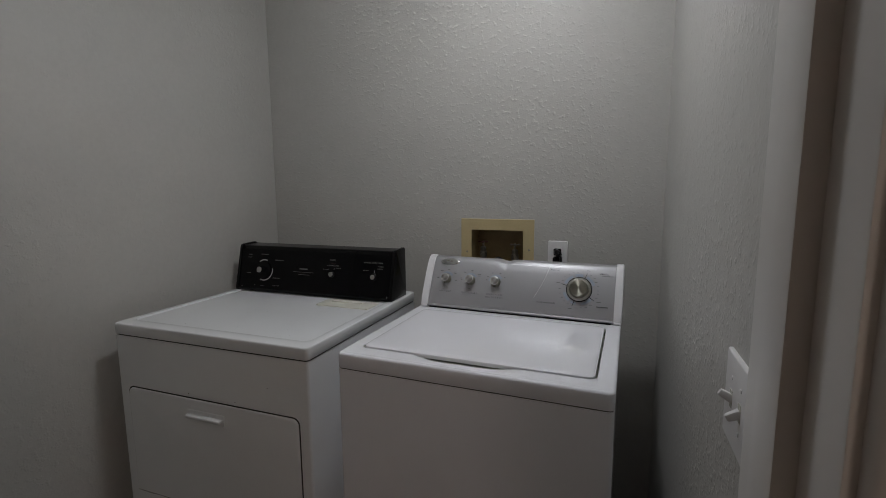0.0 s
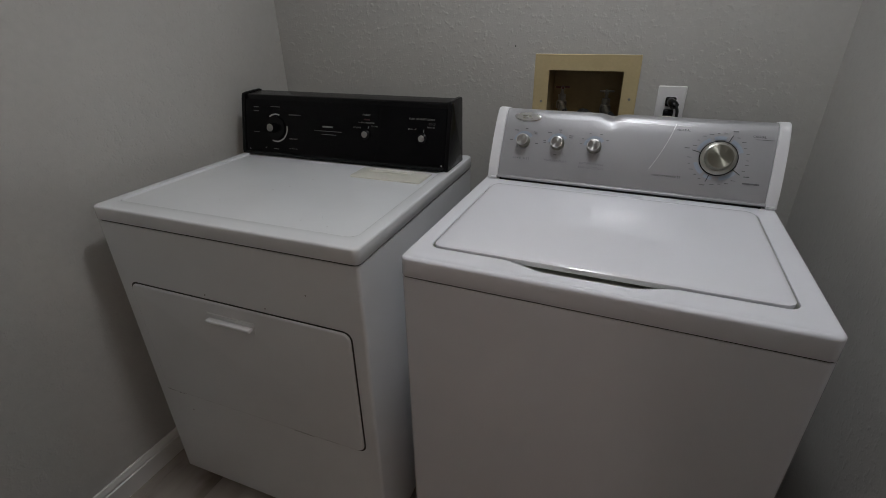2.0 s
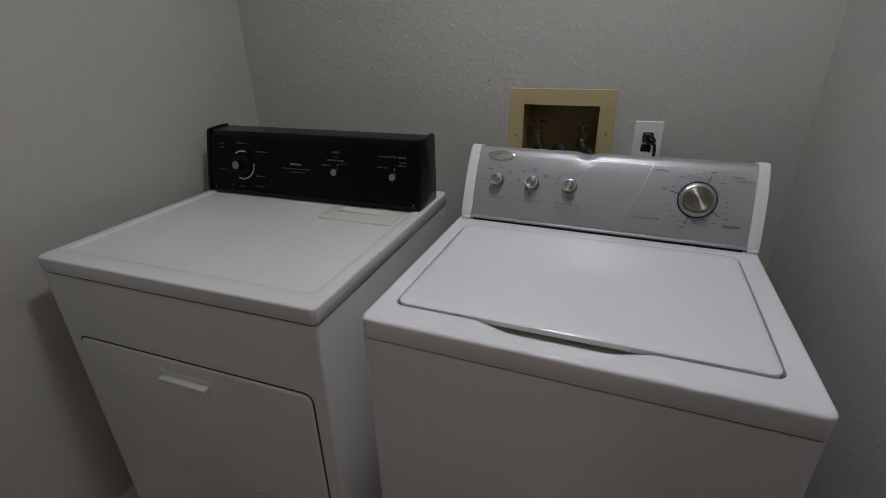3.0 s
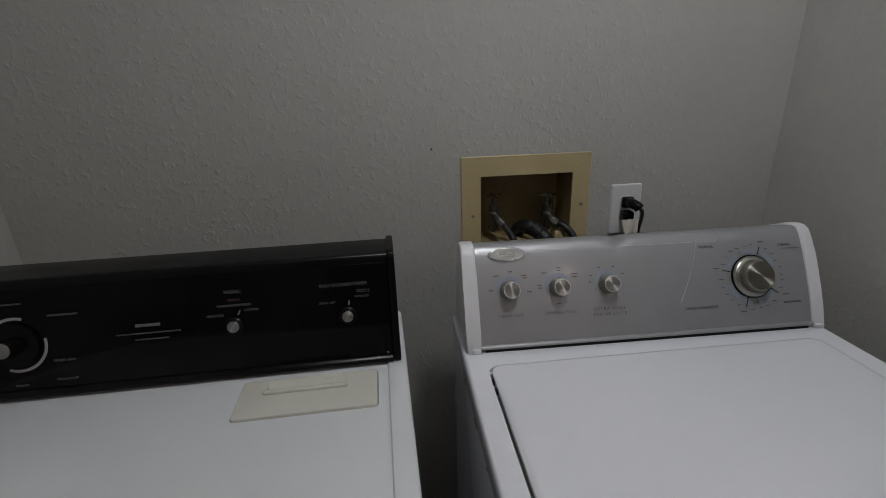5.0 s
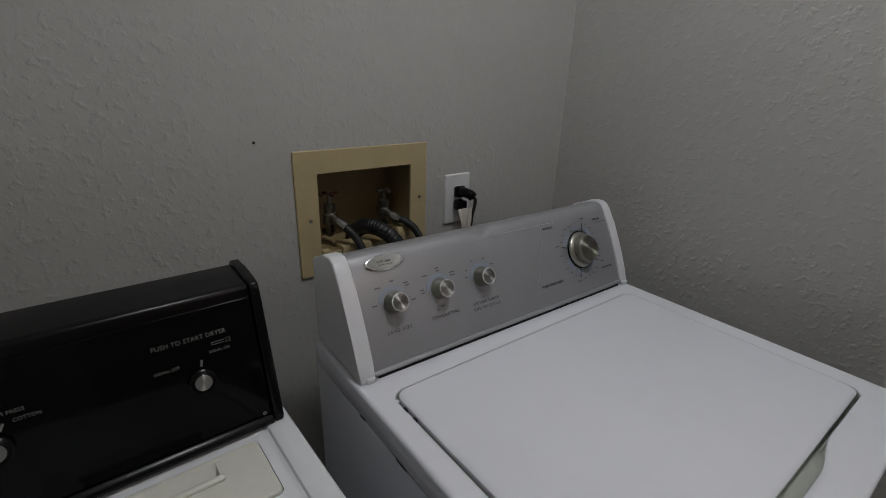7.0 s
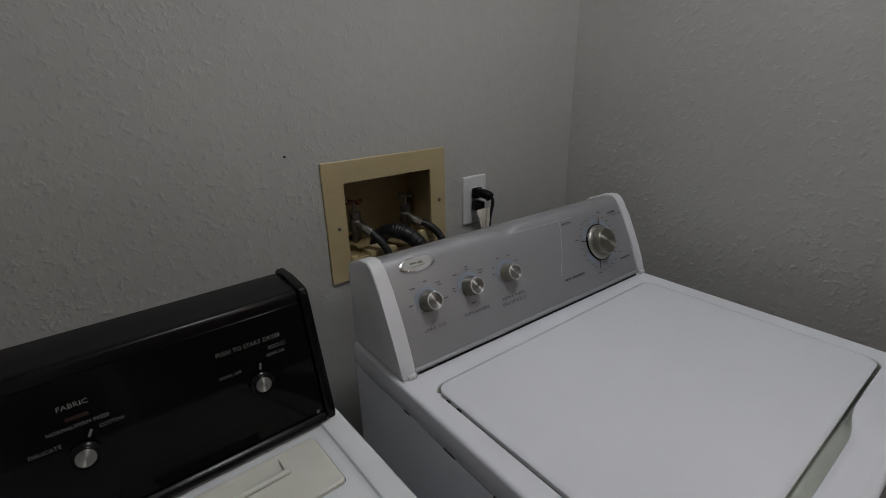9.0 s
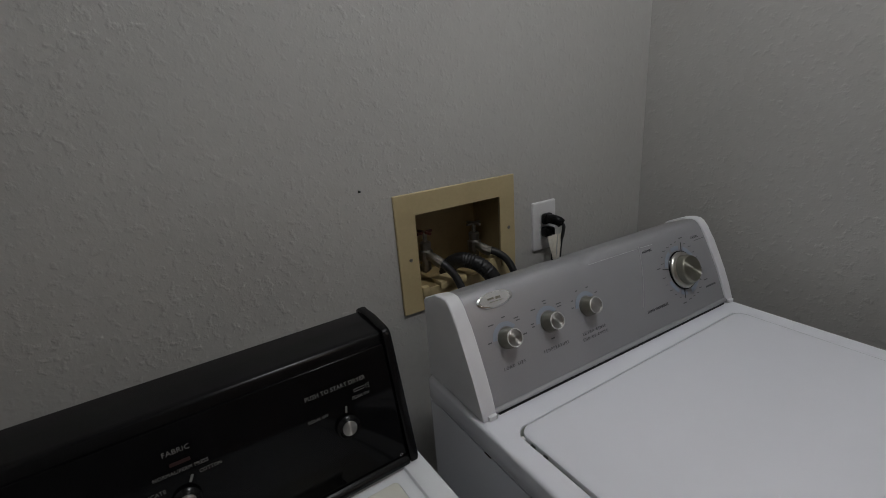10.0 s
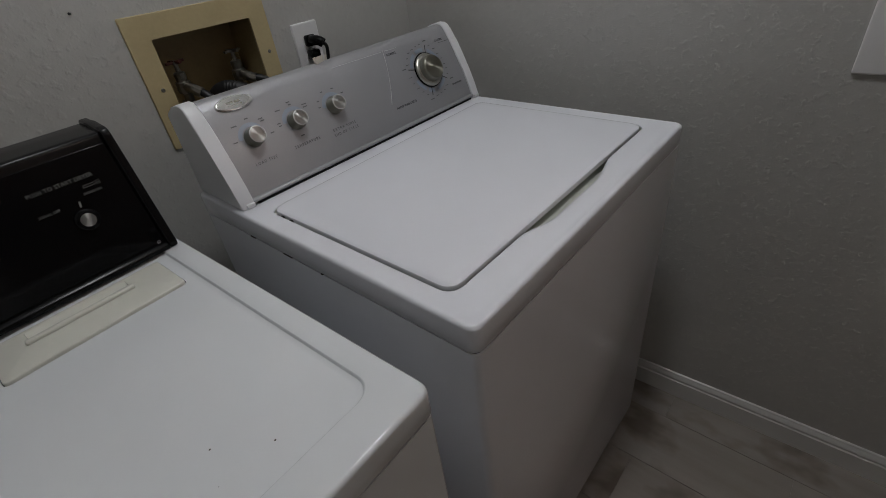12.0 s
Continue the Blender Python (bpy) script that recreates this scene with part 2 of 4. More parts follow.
def prism(profile, x0, x1, bevel=0.0, segs=2):
    """A (y, z) outline drawn out along x."""
    bm = loft([[(x0, y, z) for y, z in profile], [(x1, y, z) for y, z in profile]])
    if bevel:
        bmesh.ops.bevel(bm, geom=bm.edges[:], offset=bevel, segments=segs, profile=0.5, affect="EDGES")
    return bm


def arc_band(r0, r1, a0, a1, thick=0.0003, steps=16, bm=None, cx=0.0, cy=0.0):
    """A flat raised piece of a ring in the xy plane; degrees anticlockwise from x."""
    bm = bm or bmesh.new()
    angles = [radians(a0 + (a1 - a0) * k / steps) for k in range(steps + 1)]
    outline = [(cx + r1 * math.cos(a), cy + r1 * math.sin(a)) for a in angles] + [(cx + r0 * math.cos(a), cy + r0 * math.sin(a)) for a in reversed(angles)]
    low, high = [bm.verts.new((x, y, 0)) for x, y in outline], [bm.verts.new((x, y, thick)) for x, y in outline]
    n = len(outline)
    for k in range(n):
        bm.faces.new((low[k], low[(k + 1) % n], high[(k + 1) % n], high[k]))
    for k in range(steps):
        bm.faces.new((high[k], high[k + 1], high[n - 2 - k], high[n - 1 - k]))
    return bm


def letters(name, text, size, m, mat, parent, spacing=1.0, width=0.0):
    """Raised print in the built-in font, centred at the pose m."""
    cu = bpy.data.curves.new(name, "FONT")
    cu.body, cu.size, cu.align_x, cu.align_y, cu.extrude, cu.space_character, cu.resolution_u = text, size, "CENTER", "CENTER", 0.0002, spacing, 2
    ob = bpy.data.objects.new(name, cu)
    scene.collection.objects.link(ob)
    me = bpy.data.meshes.new_from_object(ob.evaluated_get(bpy.context.evaluated_depsgraph_get()))
    bpy.data.objects.remove(ob)
    bpy.data.curves.remove(cu)
    if width and len(me.vertices):
        xs = [v.co.x for v in me.vertices]
        me.transform(Matrix.Diagonal((width / (max(xs) - min(xs)), 1, 1, 1)))
    me.materials.clear()
    me.materials.append(mat)
    out = new(name, me)
    out.parent = parent
    out.matrix_basis = m
    return out


def bars(spans, thick=0.0003, bm=None):
    """Flat printed strokes: (centre x, centre y, length, height)."""
    for x, y, w, h in spans:
        bm = box(x - w / 2, y - h / 2, 0, x + w / 2, y + h / 2, thick, bm=bm)
    return bm


# ---- the room ----
LEFT, BACK, TOP = -1.222, 1.955, 2.44
RIGHT_BACK, RIGHT_FRONT = 0.505, 0.553      # the right wall stands a little out of square
FRONT_IN, FRONT_OUT = 0.480, 0.340          # inner and outer face of the wall with the doorway
JAMB_R, JAMB_L, HEAD = 0.469, -0.600, 2.05
HOLE = (-0.218, 0.011, 0.975, 1.183)        # hole in the back wall for the valve box

bm = box(LEFT - 0.12, BACK, 0, HOLE[0], BACK + 0.12, TOP)
box(HOLE[1], BACK, 0, RIGHT_BACK + 0.15, BACK + 0.12, TOP, bm=bm)
box(HOLE[0], BACK, 0, HOLE[1], BACK + 0.12, HOLE[2], bm=bm)
box(HOLE[0], BACK, HOLE[3], HOLE[1], BACK + 0.12, TOP, bm=bm)
tagged(part("wall_north", bm, WALL), "greige painted wall with hand textured plaster", "wall", kind="structure")
tagged(part("wall_west", box(LEFT - 0.12, FRONT_OUT, 0, LEFT, BACK, TOP), WALL), "greige painted wall beside the dryer", "wall", kind="structure")
bm = bmesh.new()
low = [bm.verts.new(p) for p in ((RIGHT_BACK, BACK, 0), (RIGHT_FRONT, FRONT_IN, 0), (RIGHT_FRONT + 0.12, FRONT_IN, 0), (RIGHT_BACK + 0.12, BACK, 0))]
high = [bm.verts.new((*v.co.xy, TOP)) for v in low]
for k in range(4):
    bm.faces.new((low[k], low[(k + 1) % 4], high[(k + 1) % 4], high[k]))
bm.faces.new(low[::-1])
bm.faces.new(high)
tagged(part("wall_east", bm, WALL), "greige painted wall with rough plaster texture", "wall", kind="structure")
bm = box(LEFT, FRONT_OUT, 0, JAMB_L - 0.02, FRONT_IN, TOP)
box(JAMB_R + 0.02, FRONT_OUT, 0, RIGHT_FRONT + 0.12, FRONT_IN, TOP, bm=bm)
box(JAMB_L - 0.02, FRONT_OUT, HEAD + 0.02, JAMB_R + 0.02, FRONT_IN, TOP, bm=bm)
tagged(part("wall_south", bm, WALL), "greige painted wall round the doorway", "wall", kind="structure")
tagged(part("ceiling", box(LEFT - 0.12, FRONT_OUT, TOP, RIGHT_FRONT + 0.12, BACK + 0.12, TOP + 0.1), CEIL), "white textured ceiling", "ceiling", kind="structure")

# hall on the other side of the doorway
HW, HE, HS = -1.35, 1.0, -1.25
tagged(part("wall_hall_west", box(HW - 0.1, HS, 0, HW, FRONT_OUT, TOP), HALL_WALL), "beige painted hall wall", "wall", kind="structure")
tagged(part("wall_hall_east", box(HE, HS, 0, HE + 0.1, FRONT_OUT, TOP), HALL_WALL), "beige painted hall wall", "wall", kind="structure")
tagged(part("wall_hall_south", box(HW - 0.1, HS - 0.1, 0, HE + 0.1, HS, TOP), HALL_WALL), "beige painted hall wall", "wall", kind="structure")
bm = box(HW, FRONT_OUT, 0, LEFT, FRONT_OUT + 0.1, TOP)
box(RIGHT_FRONT + 0.12, FRONT_OUT, 0, HE, FRONT_OUT + 0.1, TOP, bm=bm)
tagged(part("wall_hall_north", bm, HALL_WALL), "beige painted hall wall beside the doorway", "wall", kind="structure")
tagged(part("ceiling_hall", box(HW, HS, TOP, HE, FRONT_OUT, TOP + 0.1), CEIL), "white textured hall ceiling", "ceiling", kind="structure")


# doorway: jambs, stops and casings on both faces
def casing_profile(x_in, x_out, y_wall, y_face):
    """Outline of a moulded casing in plan, from the opening outwards."""
    s = 1 if y_face > y_wall else -1
    d, w = abs(y_face - y_wall), x_out - x_in
    shape = ((0, 0), (0, 0.55), (0.06, 0.8), (0.16, 0.92), (0.26, 0.8), (0.33, 0.78), (0.5, 0.95), (0.8, 1.0), (0.95, 0.95), (1, 0.8), (1, 0))
    return [(x_in + a * w, y_wall + s * b * d) for a, b in shape]


door = base("door_frame", pose(0, 0, 0), "white painted doorway with moulded casing and door stop", "door frame", kind="structure")
for x0, x1, stop0, stop1 in ((JAMB_R, JAMB_R + 0.02, JAMB_R - 0.010, JAMB_R), (JAMB_L - 0.02, JAMB_L, JAMB_L, JAMB_L + 0.010)):
    part("jamb", box(x0, FRONT_OUT - 0.001, 0, x1, FRONT_IN + 0.001, HEAD, 0.0015), JAMB, door)
    part("door_stop", box(stop0, 0.380, 0, stop1 + (0.002 if stop0 < x0 else 0), 0.419, HEAD - 0.010, 0.0012, 2), JAMB, door)
part("head_jamb", box(JAMB_L - 0.02, FRONT_OUT - 0.001, HEAD, JAMB_R + 0.02, FRONT_IN + 0.001, HEAD + 0.02), JAMB, door)
part("head_stop", box(JAMB_L, 0.380, HEAD - 0.010, JAMB_R, 0.419, HEAD + 0.001, 0.003), JAMB, door)
for y_wall, y_face, back in ((FRONT_OUT, FRONT_OUT - 0.014, 0.005), (FRONT_IN, FRONT_IN + 0.014, 0.004)):
    for x_in, x_out in ((JAMB_R + back, JAMB_R + 0.058), (JAMB_L - 0.005, JAMB_L - 0.062)):
        prof = casing_profile(x_in, x_out, y_wall, y_face)
        part("casing", loft([[(x, y, 0) for x, y in prof], [(x, y, HEAD + 0.06) for x, y in prof]]), JAMB, door, sharp=50)
    prof = casing_profile(HEAD + 0.005, HEAD + 0.06, y_wall, y_face)
    part("head_casing", loft([[(JAMB_L - 0.005, y, z) for z, y in prof], [(JAMB_R + 0.005, y, z) for z, y in prof]]), JAMB, door, sharp=50)


# baseboards
def baseboard(p, q, label):
    """A moulded board along the wall foot from p to q, standing out to the left of that line."""
    p, q = Vector(p), Vector(q)
    out = Vector((-(q - p).y, (q - p).x)).normalized()
    shape = ((0, 0), (0.013, 0), (0.013, 0.062), (0.009, 0.065), (0.009, 0.069), (0.0115, 0.071), (0.0105, 0.077), (0.007, 0.081), (0.005, 0.088), (0.002, 0.09), (0, 0.09))
    rings = [[(e.x + out.x * d, e.y + out.y * d, z) for d, z in shape] for e in (p, q)]
    tagged(part("baseboard", loft(rings), TRIM, sharp=40), label, "baseboard", kind="structure")


baseboard((RIGHT_FRONT - 0.001, FRONT_IN + 0.016), (RIGHT_BACK, BACK), "white painted moulded baseboard along the wall")
baseboard((RIGHT_BACK - 0.013, BACK), (LEFT + 0.013, BACK), "white painted baseboard behind the machines")
baseboard((LEFT, BACK), (LEFT, FRONT_IN), "white painted moulded baseboard beside the dryer")
baseboard((LEFT + 0.013, FRONT_IN), (JAMB_L - 0.062, FRONT_IN), "white painted baseboard by the doorway")

# lamps
lamp = base("ceiling_light", pose(-0.05, 1.20, TOP), "round frosted glass ceiling light, switched on", "ceiling light")
part("canopy", lathe(((0.10, 0), (0.10, -0.012), (0.07, -0.022), (0.03, -0.024)), 32), PLATE_WHITE, lamp)
part("glass_bowl", lathe(((0.05, -0.025), (0.095, -0.028), (0.100, -0.038), (0.095, -0.056), (0.076, -0.074), (0.044, -0.085), (0.010, -0.089)), 32), LAMP_GLASS, lamp, "glowing frosted glass bowl")
lamp = base("hall_light", pose(0.78, -0.45, TOP), "small round hall ceiling light with warm glow", "ceiling light")
part("canopy", lathe(((0.08, 0), (0.08, -0.012), (0.03, -0.024)), 24), PLATE_WHITE, lamp)
part("glass_bowl", lathe(((0.05, -0.025), (0.1, -0.03), (0.09, -0.06), (0.05, -0.085), (0.01, -0.09)), 24), HALL_GLASS, lamp, "glowing frosted glass bowl")


# ---- washer ----
WX0, WX1, WY0, WY1, WZ = -0.302, 0.383, 1.114, 1.790, 0.925
washer = base("washing_machine", pose(0, 0, 0), "white top-loading washing machine with silver control panel and closed lid", "washing machine")
bm = bmesh.new()
ins = 0.001
rings = []
for z, i in ((0.026, 0.014), (0.036, 0.004), (0.05, 0.0), (0.8815, 0.0)):
    rings.append(at_z(rounded(WX0 + ins + i, WY0 + ins + i, WX1 - ins - i, WY1 - ins, 0.012, 4), z))
part("cabinet", loft(rings, bm=bm), WASHER_WHITE, washer)
part("cabinet_seam", loft([at_z(rounded(WX0 + 0.0035, WY0 + 0.0035, WX1 - 0.0035, WY1 - 0.01, 0.01, 4), z) for z in (0.881, 0.8855)]), SEAM, washer)

# top deck: a softened rim that runs in to the lid's opening, with a finger hollow at its front
LX0, LX1, LY0, LY1 = -0.267, 0.342, 1.174, 1.588
EDGE, ARC = 60, 6


def hollow(x):
    """How far the finger hollow has opened at x, 0 to 1."""
    t = min(max((0.15 - abs(x - 0.03)) / 0.085, 0.0), 1.0)
    return t * t * (3 - 2 * t)


outer = lambda i, r: rounded(WX0 + i, WY0 + i, WX1 - i, WY1 - i, r, ARC, EDGE)
rings = [at_z(outer(0.001, 0.014), 0.8845), at_z(outer(0.0, 0.015), 0.8855)]
for a in (0, 30, 60, 90):
    i = 0.0055 * (1 - math.cos(radians(a)))
    rings.append(at_z(outer(i, 0.016), WZ - 0.0055 + 0.0055 * math.sin(radians(a))))
inner = rounded(LX0, LY0, LX1, LY1, 0.022, ARC, EDGE)
start = outer(0.0055, 0.016)
for k in range(1, 11):
    t = k / 10
    ring = []
    for (ax, ay), (bx, by) in zip(start, inner):
        x, y = ax + (bx - ax) * t, ay + (by - ay) * t
        front = hollow(x) if by < LY0 + 0.004 else 0.0
        y -= 0.017 * front * t
        crease = 0.0025 * min(max((LY0 + 0.02 - by) / 0.02, 0.0), 1.0) * max(0.45 - t, 0.0) / 0.45
        ring.append((x, y, WZ - 0.0025 * front * t ** 8 - 0.001 * t - (crease if k > 1 else 0)))
    rings.append(ring)
for drop, sink, inward, i in ((0.003, 0.003, -0.014, 0.0008), (0.011, 0.005, -0.007, 0.0012), (0.018, 0.001, 0.006, 0.0012), (0.024, 0.0, 0.045, 0.0012)):
    ring = []
    for (x, y), (cx, cy) in zip(rounded(LX0 + i, LY0 + i, LX1 - i, LY1 - i, 0.022, ARC, EDGE), inner):
        front = hollow(x) if cy < LY0 + 0.004 else 0.0
        ring.append((x, y + inward * front, WZ - drop - sink * front))
    rings.append(ring)
part("top_deck", loft(rings[:-3], close_last=False), WASHER_WHITE, washer, sharp=50)
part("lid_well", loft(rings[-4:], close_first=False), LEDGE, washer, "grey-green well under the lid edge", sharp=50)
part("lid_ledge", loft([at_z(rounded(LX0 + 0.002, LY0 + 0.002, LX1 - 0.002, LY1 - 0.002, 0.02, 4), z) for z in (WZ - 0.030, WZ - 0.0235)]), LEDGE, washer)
lid_rings = []
for i, z in ((0.010, WZ - 0.010), (0.0055, WZ - 0.008), (0.0045, WZ - 0.001), (0.0052, WZ + 0.0015), (0.008, WZ + 0.0034), (0.013, WZ + 0.0042), (0.03, WZ + 0.0046)):
    lid_rings.append(at_z(rounded(LX0 + i, LY0 + i, LX1 - i, LY1 - i, 0.02, ARC, 12), z))
lid = part("lid", loft(lid_rings), WASHER_WHITE, washer, "glossy white enamel lid, closed")
for y in (1.545, 1.565, 1.52):
    part("hinge_clip", box(LX0 + 0.0008, y, WZ - 0.011, LX0 + 0.005, y + 0.008, WZ - 0.002, 0.001), DARK if y < 1.56 else PLATE_WHITE, washer)

# control panel: a convex silver sheet between two white end caps
CX0, CX1 = -0.281, 0.373
RISE = 1.037
PROFILE = ((1.629, 0.929), (1.641, 0.958), (1.655, 0.990), (1.671, 1.022), (1.687, 1.052), (1.701, 1.075), (1.710, 1.0862), (1.717, 1.0912), (1.726, 1.0930), (1.745, 1.0890), (1.785, 1.074))
PROFILE = tuple((y, 0.929 + (z - 0.929) * RISE) for y, z in PROFILE)
PANEL = PROFILE[:5] + tuple((y, 0.929 + (z - 0.929) * RISE) for y, z in ((1.7005, 1.0745), (1.709, 1.0852), (1.7160, 1.0900), (1.725, 1.0915), (1.745, 1.0865), (1.785, 1.070)))
CUTS = 110
bm = bmesh.new()
cols = []
for k in range(CUTS + 1):
    x = CX0 + 0.0135 + (CX1 - CX0 - 0.027) * k / CUTS
    col = []
    for n, (y, z) in enumerate(PANEL):
        dent = math.exp(-((x - 0.004) / 0.017) ** 2) * (math.exp(-((n - 7.0) / 1.0) ** 2) if n < 7 else 1.0 - 0.2 * (n - 7))
        ridge = math.exp(-((x + 0.022) / 0.022) ** 2) * math.exp(-((n - 5.0) / 1.0) ** 2)
        col.append(bm.verts.new((x, y + 0.0056 * dent - 0.0012 * ridge, z - 0.0082 * dent)))
    col += [bm.verts.new((x, 1.785, 0.93)), bm.verts.new((x, 1.633, 0.93))]
    cols.append(col)
for a, b in zip(cols, cols[1:]):
    for k in range(len(a) - 1):
        bm.faces.new((a[k], b[k], b[k + 1], a[k + 1]))
panel = part("control_panel", bm, SILVER, washer, "brushed silver control panel with a dented top edge", sharp=60)
foot = [(1.632 + 0.0062 * math.cos(radians(a)), 0.9325 + 0.0042 * math.sin(radians(a))) for a in range(0, 360, 30)]
part("panel_foot", loft([[(x, y, z) for y, z in foot] for x in (CX0 + 0.012, CX1 - 0.012)]), SILVER, washer, "rolled silver lower edge", sharp=60)
part("panel_gap", box(CX0 + 0.02, 1.6275, 0.9245, CX1 - 0.02, 1.70, 0.9285), BLACK_SATIN, washer)


def end_cap(x0, x1):
    """A white cap whose outline stands a little proud of the panel, rounded at its top and edges."""
    prof = [(y - 0.004, z) for y, z in PROFILE[:5]] + [(y, 0.929 + (z - 0.929) * RISE) for y, z in ((1.6975, 1.0765), (1.707, 1.0875), (1.717, 1.0930), (1.730, 1.0935), (1.75, 1.0885), (1.785, 1.0735), (1.79, 1.068), (1.79, 0.9255), (1.6255, 0.9255))]
    bm = loft([[(x0, y, z) for y, z in prof], [(x1, y, z) for y, z in prof]])
    rim = [e for e in bm.edges if abs(e.verts[0].co.x - e.verts[1].co.x) < 1e-6]
    bmesh.ops.bevel(bm, geom=rim, offset=0.005, segments=3, profile=0.5, affect="EDGES", clamp_overlap=True)
    return part("end_cap", bm, WASHER_PLASTIC, washer, "white plastic end cap", sharp=50)


end_cap(CX0 - 0.013, CX0 + 0.013)
end_cap(CX1 - 0.013, CX1 + 0.010)
for x0, x1 in ((CX0 - 0.004, CX0 + 0.012), (CX1 - 0.011, CX1 + 0.006)):
    part("cap_foot", box(x0, 1.6215, 0.9252, x1, 1.66, 0.9335, 0.002), WASHER_PLASTIC, washer, "small white plastic foot block")
SLOPE = (Vector((0, PROFILE[4][0], PROFILE[4][1])) - Vector((0, PROFILE[1][0], PROFILE[1][1]))).normalized()
OUT = Vector((1, 0, 0)).cross(SLOPE)


def on_panel(x, v, lift=0.0):
    """The pose on the washer's panel at x, v metres up its face from the foot; z points out of it."""
    run, (y0, z0) = v, PANEL[0]
    for y1, z1 in PANEL[1:]:
        d = math.hypot(y1 - y0, z1 - z0)
        if run <= d:
            break
        run, y0, z0 = run - d, y1, z1
    s = Vector((0, y1 - y0, z1 - z0)).normalized()
    n = Vector((1, 0, 0)).cross(s)
    p = Vector((x, y0, z0)) + s * run + n * lift
    return Matrix(((1, s.x, n.x, p.x), (0, s.y, n.y, p.y), (0, s.z, n.z, p.z), (0, 0, 0, 1)))


def dial(name, m, r, height, parent, skirt=0.0, tall=False):
    """A turned knob: a warm silver body, a bright rim and a spun face."""
    body = [(r * 1.12, 0), (r * 1.12, height * 0.18), (r * 1.04, height * 0.3), (r, height * 0.85), (r * 0.94, height)]
    bm = lathe(body, 32)
    ob = part(name, bm, KNOB_SIDE, parent, "silver knob with spun metal face")
    ob.matrix_basis = m
    part("rim", lathe(((r * 0.95, height - 0.001), (r * 0.95, height + 0.0006), (r * 0.86, height + 0.0010), (r * 0.84, height)), 32), RIM, ob)
    part("face", lathe(((r * 0.84, height - 0.001), (r * 0.83, height + 0.0003), (r * 0.4, height + 0.0004), (0.0004, height + 0.0005)), 32), SPUN, ob)
    return ob


KV = 0.1025
for x, word, deg in ((-0.210, "LOAD SIZE", 0), (-0.1195, "TEMPERATURE", 0), (-0.0275, "EXTRA RINSE", 0)):
    k = dial("selector_knob", on_panel(x, KV), 0.0157, 0.023, washer)
    bm = arc_band(0.0195, 0.027, 35, 175)
    ob = part("dial_print", bm, BLUE_PRINT, washer, "pale blue printed arc")
    ob.matrix_basis = on_panel(x, KV, 0.0004)
    marks = {"LOAD SIZE": ((-0.034, 0.002, 0.008, 0.002), (-0.023, 0.028, 0.011, 0.002), (0.004, 0.034, 0.007, 0.002), (0.028, 0.026, 0.009, 0.0018), (0.030, 0.0215, 0.008, 0.0018), (0.036, -0.004, 0.008, 0.002)),
             "TEMPERATURE": ((-0.035, 0.006, 0.007, 0.0018), (-0.034, 0.001, 0.006, 0.0018), (-0.025, 0.028, 0.010, 0.0018), (0.002, 0.036, 0.008, 0.0018), (0.003, 0.031, 0.006, 0.0018), (0.031, 0.023, 0.011, 0.0018), (0.031, 0.018, 0.010, 0.0018), (-0.002, -0.029, 0.008, 0.0022)),
             "EXTRA RINSE": ((-0.033, 0.006, 0.005, 0.0018), (-0.03, 0.018, 0.005, 0.0018), (-0.014, 0.032, 0.005, 0.0018), (0.013, 0.032, 0.006, 0.0018), (0.03, 0.018, 0.006, 0.0018))}[word]
    ob = part("dial_marks", bars(marks), INK_SOFT, washer, "small grey setting marks")
    ob["kind"] = "stuff"
    ob.matrix_basis = on_panel(x, KV, 0.0004)
    if word == "EXTRA RINSE":
        letters("lettering", "EXTRA RINSE", 0.0075, on_panel(x, KV - 0.044, 0.0005), INK_SOFT, washer, 1.5, 0.058)
        letters("lettering", "END OF CYCLE", 0.0075, on_panel(x, KV - 0.054, 0.0005), INK_SOFT, washer, 1.5, 0.061)
    else:
        letters("lettering", word, 0.0078, on_panel(x, KV - 0.045, 0.0005), INK_SOFT, washer, 1.5, 0.044 if word == "LOAD SIZE" else 0.058)

# added bright tubes for gleams on creases: one sweeps down the panel, two run along its top from it
run = [on_panel(0.108 + 0.062 * k / 14 - 0.018 * (k / 14) ** 2, 0.060 + 0.114 * k / 14).translation for k in range(15)]
part("gleam_line", tube(run, 0.0008, 6, 2), GLEAM, washer, "thin bright line for the gleam on a panel crease")
for x0, x1, v0, v1 in ((0.010, 0.147, 0.1715, 0.1700), (0.156, 0.192, 0.1700, 0.1690)):
    run = [on_panel(x0 + (x1 - x0) * k / 6, v0 + (v1 - v0) * k / 6).translation for k in range(7)]
    part("gleam_line", tube(run, 0.0005, 6, 2), GLEAM, washer, "thin bright line for the gleam on a panel crease")

# cycle dial
DX, DV = 0.251, 0.099
ob = part("dial_ring", lathe(((0.0405, 0), (0.0405, 0.002), (0.0395, 0.003), (0.036, 0.003)), 48), BLACK_SATIN, washer, "black ring round the cycle dial")
ob.matrix_basis = on_panel(DX, DV, 0.0002)
knob = part("cycle_dial", lathe(((0.0308, 0.004), (0.0300, 0.010), (0.0292, 0.017), (0.0284, 0.0205), (0.0268, 0.0225), (0.0256, 0.023)), 48), KNOB_SIDE, washer, "large silver cycle dial")
knob.matrix_basis = on_panel(DX, DV, 0.002)
part("skirt", lathe(((0.0385, 0), (0.0385, 0.002), (0.0372, 0.0042), (0.0335, 0.0062), (0.0305, 0.0072), (0.0300, 0.006)), 48), SKIRT, knob, "flared satin silver skirt")
